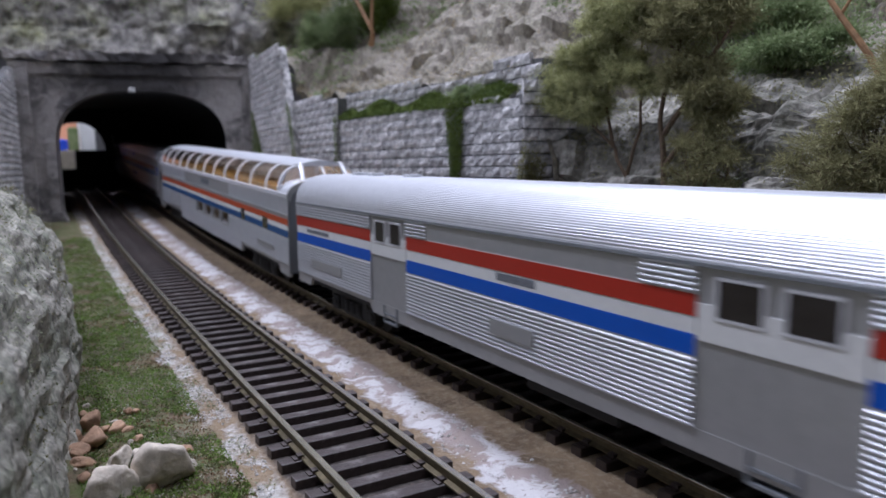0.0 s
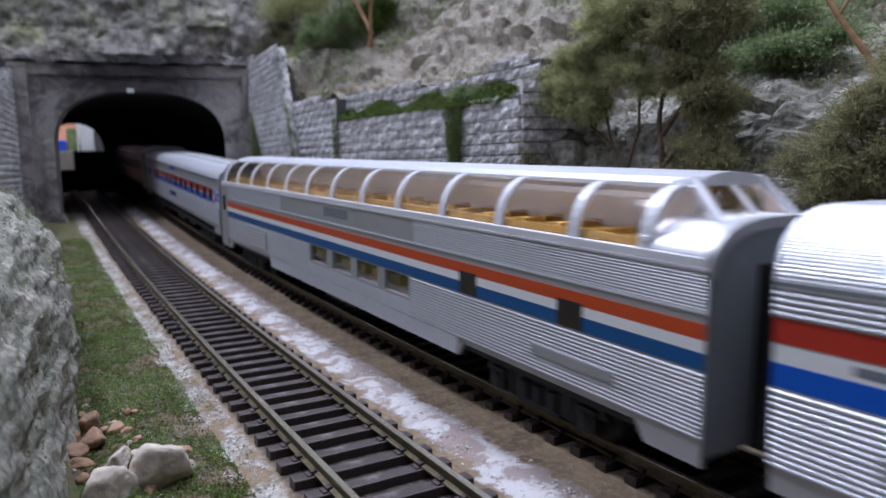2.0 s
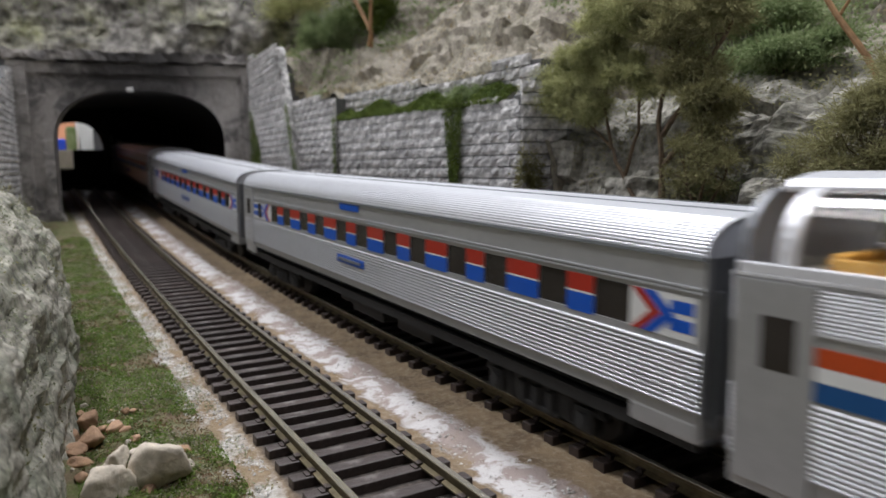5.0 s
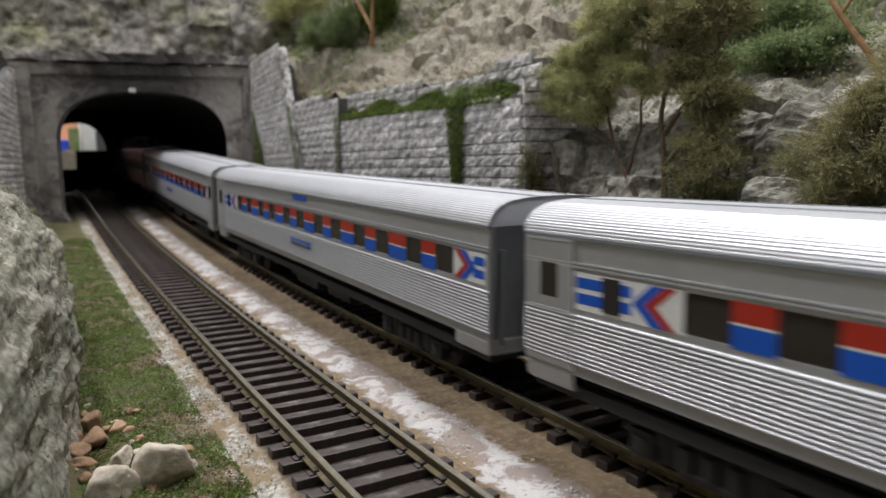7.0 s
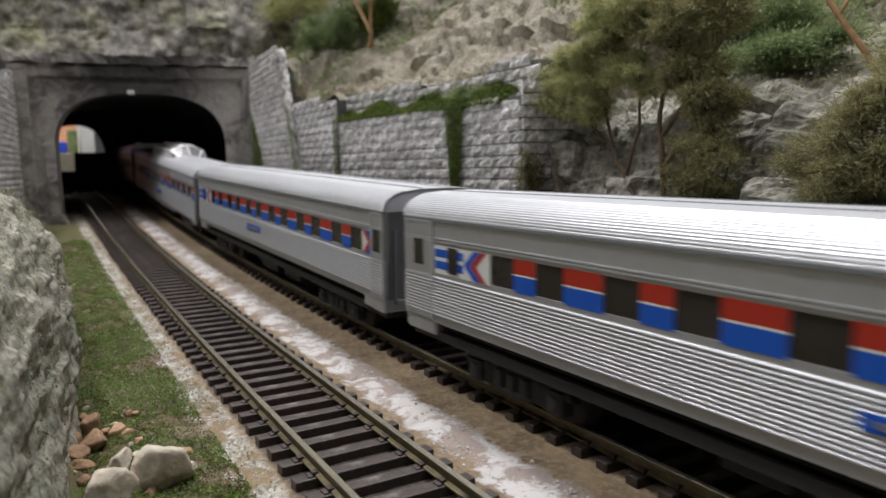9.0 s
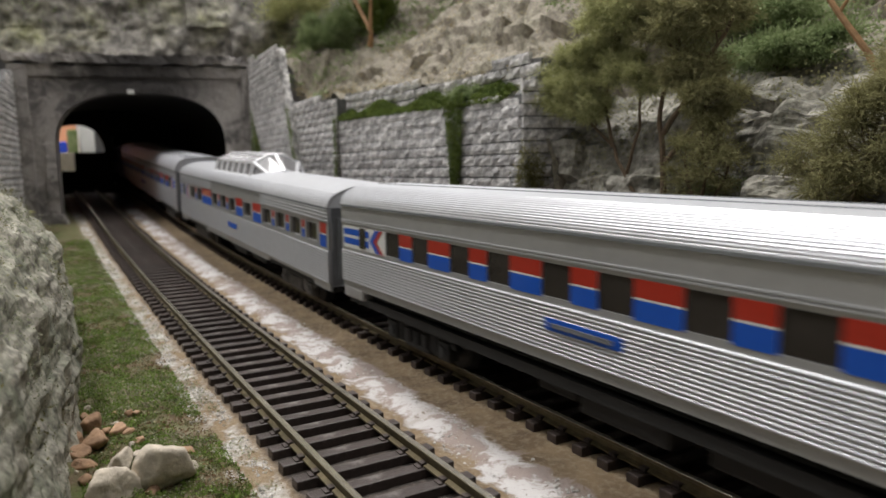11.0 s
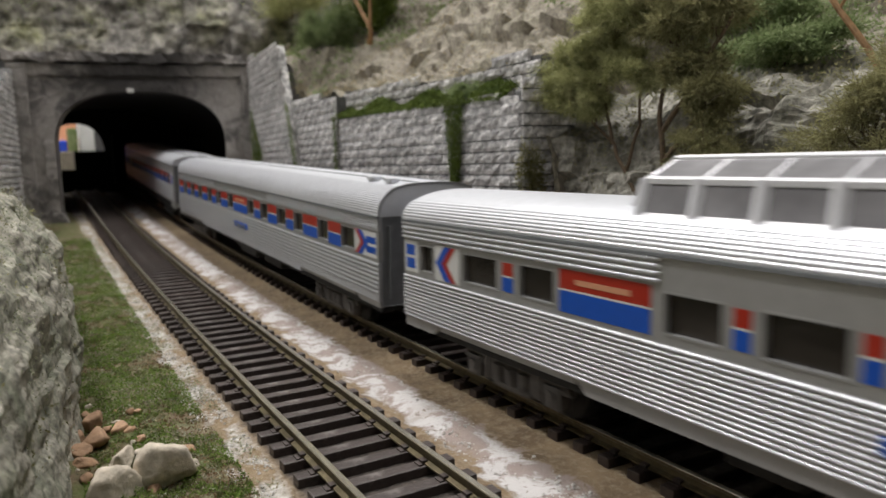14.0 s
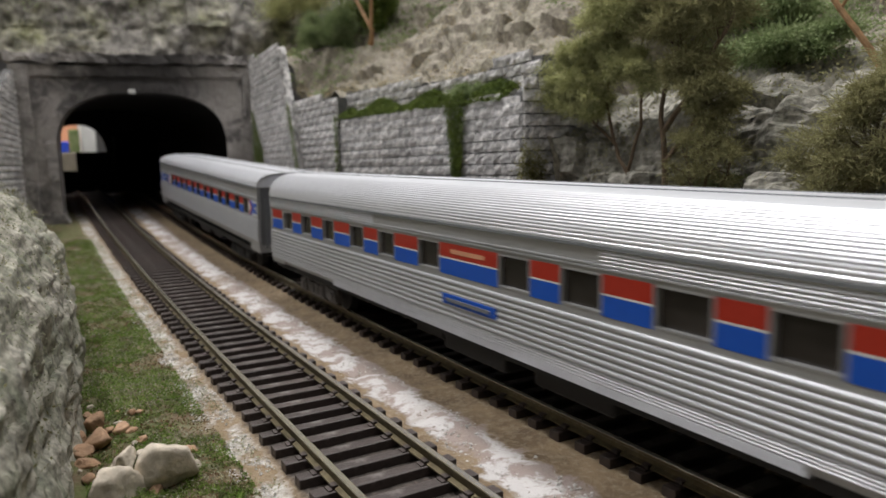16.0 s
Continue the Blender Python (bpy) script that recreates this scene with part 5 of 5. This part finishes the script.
tree("olive model tree with forking brown stems by the cliff", LEAF, BARK,
     [[(99, 136, -4.5), (102, 147, 42), (103, 158, 57), (103, 174, 69)], [(102.6, 152, 49), (104, 148, 62), (106, 150, 88)], [(103, 158, 57), (104, 163, 70), (105, 160, 88)]],
     [((102, 180, 76), (6, 13, 7), 4), ((103, 166, 84), (7, 14, 9), 5), ((105, 156, 97), (8, 16, 9), 6), ((103, 168, 69), (5, 12, 4), 1.5), ((103, 150, 76), (5, 8, 8), 2)], 11, lobes=110, leaves=52000, leaf=1.05, blob=2.3, thick=0.95)
tree("dark olive model tree with a brown trunk by the cliff", LEAF_DARK, BARK,
     [[(101, 136, -4.5), (103, 137.5, 43), (103.5, 139, 60), (104.5, 140, 74), (106, 134, 92)], [(103.5, 139, 60), (105, 127, 76), (106, 119, 88)], [(103.3, 138, 52), (104, 129, 62), (104, 122, 70)]],
     [((106, 137, 92), (8, 11, 8), 5), ((107, 126, 93), (6, 7, 7), 3), ((105, 131, 76), (5, 8, 5), 2), ((104, 123, 68), (5, 9, 5), 2)], 12, lobes=80, leaves=36000, leaf=1.05, blob=2.4, thick=1.35)
tree("sparse brown brushy model tree at the cliff", LEAF_DARK, BARK,
     [[(100, 124, -4.5), (101, 125, 40), (102, 122, 54)], [(101, 125, 40), (102, 130, 52)], [(101, 125, 34), (102, 117, 48)]],
     [((102, 124, 53), (5, 12, 11), 1)], 13, lobes=44, leaves=5200, leaf=0.95, blob=2.4, thick=0.7)
tree("dense brown brush against the cliff", LEAF_DARK, BARK,
     [[(96, 86, -4.5), (99, 86, 34), (101, 82, 52)], [(99, 86, 34), (101, 92, 50)], [(99, 86, 30), (101, 76, 46)]],
     [((102, 88, 51), (6, 13, 10), 2), ((105, 78, 60), (7, 12, 10), 2)], 14, lobes=70, leaves=15000, leaf=0.95, blob=2.6, thick=0.6)
tree("brown brush high on the cliff", LEAF_DARK, BARK,
     [[(116, 78, 40), (117, 77, 56), (118, 74, 72)], [(117, 77, 54), (118, 82, 68)]],
     [((118, 77, 72), (9, 11, 9), 1)], 18, lobes=24, leaves=9000, leaf=1.0, blob=3.0, thick=0.6)
tree("model tree with orange-brown forked trunk on the hillside", LEAF_DARK, BARK_ORANGE,
     [[(137, 402, 128), (137, 400, 135), (137, 448, 184)], [(137, 400, 135), (138, 399, 186)]],
     [((146, 405, 222), (44, 40, 22), 1)], 15, lobes=24, leaves=6000, leaf=2.4, blob=8, thick=1.9)


def leaning_stem():
    t = thing("bare_tree", "leaning bare orange-brown stem on the slope", "tree", at=(136, 84, 48))
    bm = bmesh.new()
    a = Vector((0, 0, 0))
    for k in range(1, 9):
        b = Vector((-0.3 * k, 6.2 * k, 10.4 * k)) + Vector((0, math.sin(k * 1.7) * 0.8, 0))
        limb(bm, a, b, 1.25 - 0.09 * k, 1.16 - 0.09 * k, 8)
        if k in (4, 6):
            limb(bm, b, b + Vector((2, -7, 12)), 0.5, 0.2, 6)
        a = b
    part("trunk", bm, BARK_ORANGE, t, "thin leaning stem")


leaning_stem()


def bush(at, radii, leaf_mat, label, seed, n=3500, leaf=1.4, name="bush"):
    n, leaf = n * 3, leaf * 0.62
    """A low shrub: uneven lobes of fine leaves over a few twigs."""
    rng = np.random.default_rng(seed)
    t = thing(name, label, "bush", at=at)
    bm = bmesh.new()
    r = random.Random(seed)
    for _ in range(7):
        limb(bm, Vector((0, 0, -2)), Vector((r.uniform(-0.7, 0.7) * radii[0], r.uniform(-0.7, 0.7) * radii[1], r.uniform(0.4, 0.9) * radii[2])), 0.4, 0.15, 5)
    part("twigs", bm, BARK, t)
    pts = []
    for _ in range(16):
        c = np.array([r.uniform(-0.75, 0.75) * radii[0], r.uniform(-0.75, 0.75) * radii[1], r.uniform(0.0, 0.75) * radii[2]])
        pts.append(c + rng.normal(size=(n // 16, 3)) * np.array(radii) * 0.17 * r.uniform(0.7, 1.4))
    v, f = clump_mesh(np.concatenate(pts), None, leaf, seed)
    v[:, 2] = np.maximum(v[:, 2], -2.5)
    raw("foliage", v, f, leaf_mat, t)
    return t


bush((118, 120, 40), (14, 16, 8), LEAF_GREEN, "low dark green bush at the cliff foot", 21)
bush((140, 128, 80), (12, 22, 8), LEAF_GREEN, "dark green bush on the slope", 22, 6000, 1.5)
bush((172, 160, 98), (30, 34, 14), LEAF_GREEN, "broad green bush on the slope", 23, 9000, 1.8)
bush((124, 444, 132), (18, 16, 22), LEAF_GREEN, "dark green bush beside the forked trunk", 24, 6000, 1.8)
bush((160, 450, 142), (26, 34, 22), MOSS, "bright green bush on the hillside", 25, 6000, 2.4)
bush((60, 580, 184), (40, 22, 14), LEAF_GREEN, "green undergrowth above the tunnel", 26, 5000, 2.6)
bush((130, 520, 164), (24, 40, 22), LEAF, "olive undergrowth above the wing wall", 27, 5000, 2.4)
bush((94, 188, 40), (5, 6, 18), LEAF_DARK, "dark ivy at the wall corner", 28, 2500, 1.3)
bush((94, 229, 76), (5, 12, 6), LEAF_GREEN, "rounded green shrub on the wall ledge", 29, 3500, 1.1)


def moss_patch(pts_fn, n, label, seed, leaf=1.0, material=None):
    rng = np.random.default_rng(seed)
    n, leaf = n * 2, leaf * 0.62
    P = np.array([pts_fn(*rng.random(2)) for _ in range(n)]) + rng.normal(size=(n, 3)) * 0.45
    v, f = clump_mesh(P, None, leaf, seed)
    return tagged(raw("moss", v, f, material or MOSS), label, "moss", "", "stuff")


moss_patch(lambda a, b: (89.3 + 8 * b, 198 + 144 * a, 73.8 + 3.5 * a + 7.5 * b * (0.65 + 0.35 * math.sin(a * 19))), 15000, "bright moss along the wall ledge", 31, 1.3)
moss_patch(lambda a, b: (88.4, 226 + 10 * (a - 0.5) * (0.4 + b), 42 + 36 * b), 3600, "moss hanging down the wall face", 32)
moss_patch(lambda a, b: (84.8 + 1.5 * b, 393 + 20 * b + 5 * (a - 0.5), 40 + 50 * b), 900, "moss in the wall joint", 33)
moss_patch(lambda a, b: (87.8, 342 + 4 * (a - 0.5), 42 + 36 * b), 600, "moss in the wall joint", 34)
moss_patch(lambda a, b: (92.4 + 1.0 * b + 2.5 * (a - 0.5), 505 + 30 * (a - 0.5), 30 + 66 * b * (0.5 + 0.5 * a)), 5600, "green moss at the foot of the wing wall", 35)


def scatter_on(fn, n, leaf, material, label, seed, keep, lift=0.6, name="undergrowth"):
    """Leafy scatter laid on a rock surface where keep(x, y, z, noise) holds."""
    rng = np.random.default_rng(seed)
    pts = []
    while len(pts) < n:
        u, v = rng.random(2)
        p = fn(u, v)
        if keep(*p, noise3((p[0], p[1], p[2] + seed), 20.0)):
            pts.append((p[0] - 2.0 + rng.normal() * 1.2, p[1] + rng.normal() * 1.2, p[2] + lift + abs(rng.normal()) * 2.2))
    v, f = clump_mesh(np.array(pts), None, leaf, seed)
    return tagged(raw(name, v, f, material), label, "undergrowth", "", "stuff")


scatter_on(slope, 26000, 1.4, LEAF_GREEN, "green undergrowth on the slope behind the cliff", 51, lambda x, y, z, k: y < 235 and 140 < x < 260 and k > -0.2, 2.0)
scatter_on(slope, 9000, 1.0, STRAW, "dry straw-coloured undergrowth on the slope", 52, lambda x, y, z, k: y < 600 and x < 230 and (x > 125 or y > 200) and k < -0.18, 1.5)
scatter_on(slope, 7000, 2.2, LEAF_GREEN, "green undergrowth on the far hillside", 53, lambda x, y, z, k: 380 < y < 640 and x < 260 and k > 0.05, 2.0)
scatter_on(over_portal, 3500, 1.6, LEAF_GREEN, "green growth on the rock above the tunnel", 54, lambda x, y, z, k: z > 150 and k > 0.2, 2.5)
scatter_on(right_cliff, 9000, 0.7, LEAF_DARK, "dry brush clinging to the cliff", 55, lambda x, y, z, k: z > 18 and k > 0.12, 1.0)


def verge_point(a, b):
    y = 92 + 388 * a ** 1.3
    x = -20 - 26 * b
    return x, y


def turf(material, n, size, lo, hi, label, seed, tall=0.5, x_in=0.0):
    """Ground foam and static grass on the verge, in uneven patches."""
    rng = np.random.default_rng(seed)
    pts = []
    while len(pts) < n:
        x, y = verge_point(*rng.random(2))
        k = noise3((x, y, 2), 15.0) + 0.5 * noise3((x, y, 4), 4.0) + rng.normal() * 0.12
        if lo < k < hi:
            pts.append((x + x_in, y, ground_height(x + x_in, y) + abs(rng.normal()) * tall))
    v, f = clump_mesh(np.array(pts), None, size, seed)
    tagged(raw("grass", v, f, material), label, "grass", "", "stuff")


turf(TURF_LEAF, 70000, 0.42, -0.12, 9, "short green turf on the verge", 41, 0.45)
turf(DULL_TURF, 34000, 0.45, -0.35, 0.12, "dull olive ground scatter on the verge", 42, 0.3)
turf(LITTER, 6000, 0.6, -9, -0.15, "brown leaf litter on the verge", 43, 0.25)
turf(STRAW, 5000, 0.5, -0.4, 9, "pale straw bits beside the sleepers", 44, 0.3, 5.0)
turf(LICHEN, 12000, 0.5, 0.0, 9, "pale dry flecks along the edge of the turf", 47, 0.4, 4.0)
scatter_on(near_cliff, 14000, 0.5, LICHEN, "pale green flock on the rock face", 45, lambda x, y, z, k: 90 < y < 330 and x > -75 and k > -0.1, -0.2, "lichen")
scatter_on(near_cliff, 5000, 0.6, LEAF_DARK, "dark tufts in the cracks of the rock face", 46, lambda x, y, z, k: 90 < y < 330 and x > -75 and k < -0.22, -0.2, "tufts")


def crumbs(n, x0, x1, label, seed, lo=0.0):
    """Crumbled plaster: small uneven double pyramids lying in drifts."""
    rng = np.random.default_rng(seed)
    verts, faces = [], []
    while len(verts) < n * 6:
        x, y = rng.uniform(x0, x1), 85 + 320 * rng.random() ** 1.4
        if noise3((x * 1.6, y, 6), 11.0) + 0.4 * noise3((x, y, 1), 3.0) < lo:
            continue
        r = 0.12 + 0.34 * rng.random() ** 3
        k = len(verts)
        z = ground_height(x, y) + r * 0.3
        for d in ((1, 0, 0), (0, 1, 0), (-1, 0, 0), (0, -1, 0), (0, 0, 0.7), (0, 0, -0.7)):
            verts.append((x + r * (d[0] + rng.normal() * 0.2), y + r * (d[1] + rng.normal() * 0.2), z + r * (d[2] + rng.normal() * 0.15)))
        for i in range(4):
            faces += [(k + i, k + (i + 1) % 4, k + 4), (k + (i + 1) % 4, k + i, k + 5)]
    tagged(raw("plaster_crumbs", verts, faces, CRUMB), label, "gravel", "", "stuff")


crumbs(2600, -23, -14.6, "white plaster crumbs along the sleeper ends", 61)
crumbs(1100, 17, 29, "white plaster crumbs between the tracks", 62, 0.1)


def pebble(at, radii, material, label, seed, turn=0.0, name="stone"):
    """A worn stone: rounded facets where a few random planes cut a ball."""
    rng = random.Random(seed)
    planes = []
    for _ in range(13):
        planes.append((Vector((rng.gauss(0, 1), rng.gauss(0, 1), rng.gauss(0, 1))).normalized(), rng.uniform(0.66, 1.0)))
    bm = bmesh.new()
    bmesh.ops.create_icosphere(bm, subdivisions=4 if radii[0] > 1.5 else 3, radius=1)
    for v in bm.verts:
        d = v.co.normalized()
        k = sum(max(0.0, d.dot(n) / h) ** 36 for n, h in planes) + 0.75 ** 36
        rr = k ** (-1 / 36) + 0.05 * noise3((d.x + seed, d.y, d.z), 0.3)
        v.co = Vector((d.x * radii[0], d.y * radii[1], d.z * radii[2])) * rr
    ob = part(name, bm, material, smooth=True)
    ob.matrix_world = pose(at[0] * MM, at[1] * MM, at[2] * MM, rng.uniform(-8, 8), rng.uniform(-8, 8), turn)
    return tagged(ob, label, "stone", "stones on the verge")


for i, (x, y, a, b, c, m) in enumerate([(-32.6, 128.4, 4.5, 3.8, 4.0, PEBBLE), (-41.4, 127.0, 4.1, 3.6, 3.7, PEBBLE), (-38.9, 139.1, 2.6, 2.2, 2.0, PEBBLE), (-42.5, 152, 2.9, 2.4, 2.2, PEBBLE_BROWN),
                                         (-42.5, 163, 2.4, 2.6, 2.2, PEBBLE_BROWN), (-45.8, 150, 2.2, 2.0, 1.8, PEBBLE_BROWN), (-37.6, 156, 1.8, 1.6, 1.2, PEBBLE_BROWN), (-35.4, 126.5, 1.6, 1.4, 1.4, PEBBLE_BROWN),
                                         (-27.4, 132.8, 1.2, 1.1, 1.1, PEBBLE), (-27.0, 141, 1.4, 1.2, 1.1, PEBBLE_BROWN), (-44.8, 143, 1.9, 1.6, 1.3, PEBBLE_BROWN), (-40.0, 158, 1.5, 1.3, 1.0, PEBBLE_BROWN),
                                         (-34.5, 149, 1.1, 1.0, 0.8, PEBBLE_BROWN), (-42.0, 176, 1.3, 1.1, 0.9, PEBBLE), (-46.0, 158, 1.6, 1.6, 1.4, PEBBLE_BROWN), (-35.8, 142, 1.2, 1.0, 0.9, PEBBLE)]):
    z = ground_height(x, y)
    big = "large pale tan stone lying on the verge" if a > 3 else "small tan stone lying on the verge"
    pebble((x, y, z + c * (0.62 if a > 4 else 0.45)), (a, b, c), m, big if m is PEBBLE else "small brown stone lying on the verge", i * 3.7 + 1, i * 37.0)

rubble = random.Random(77)
for i in range(26):
    x, y = -46.5 + 14 * rubble.random() ** 1.4, rubble.uniform(136, 172)
    c = rubble.uniform(0.35, 1.0)
    pebble((x, y, ground_height(x, y) + c * 0.35), (c * 1.3, c * 1.1, c), PEBBLE_BROWN if rubble.random() < 0.75 else PEBBLE,
           "small rubble stone lying on the verge", 200 + i * 1.9, rubble.uniform(0, 180))

# ---- the train runs ----
RUN = [(0.0, -0.0), (0.5, 47.1), (1.0, 94.4), (1.5, 141.8), (2.0, 189.6), (2.5, 237.7), (3.0, 286.3), (3.5, 335.4), (4.0, 384.9),
       (4.5, 434.8), (5.0, 485.0), (5.5, 535.4), (6.0, 586.2), (6.5, 637.3), (7.0, 688.7), (7.5, 740.5), (8.0, 792.6), (8.5, 844.9),
       (9.0, 897.4), (9.5, 949.9), (10.0, 1002.1), (10.5, 1054.2), (11.0, 1106.2), (11.5, 1158.0), (12.0, 1209.6), (12.5, 1260.8), (13.0, 1311.5),
       (13.5, 1361.5), (14.0, 1410.9), (14.5, 1459.7), (15.0, 1508.0), (15.5, 1555.9), (16.0, 1603.5)]


def on_line(front, length):
    """Pose of a car whose bogies follow the line."""
    y0, y1 = front + 42, front + length - 42
    pitch = math.atan2(rise(y1) - rise(y0), y1 - y0)
    z = rise(y0) - 42 * math.sin(pitch)
    return pose(TRACK_B * MM, front * MM, z * MM, math.degrees(pitch), 0, 0)


def motions():
    for car, start, length in CARS:
        walk(car, [(t, on_line(start - s, length)) for t, s in RUN])


motions()
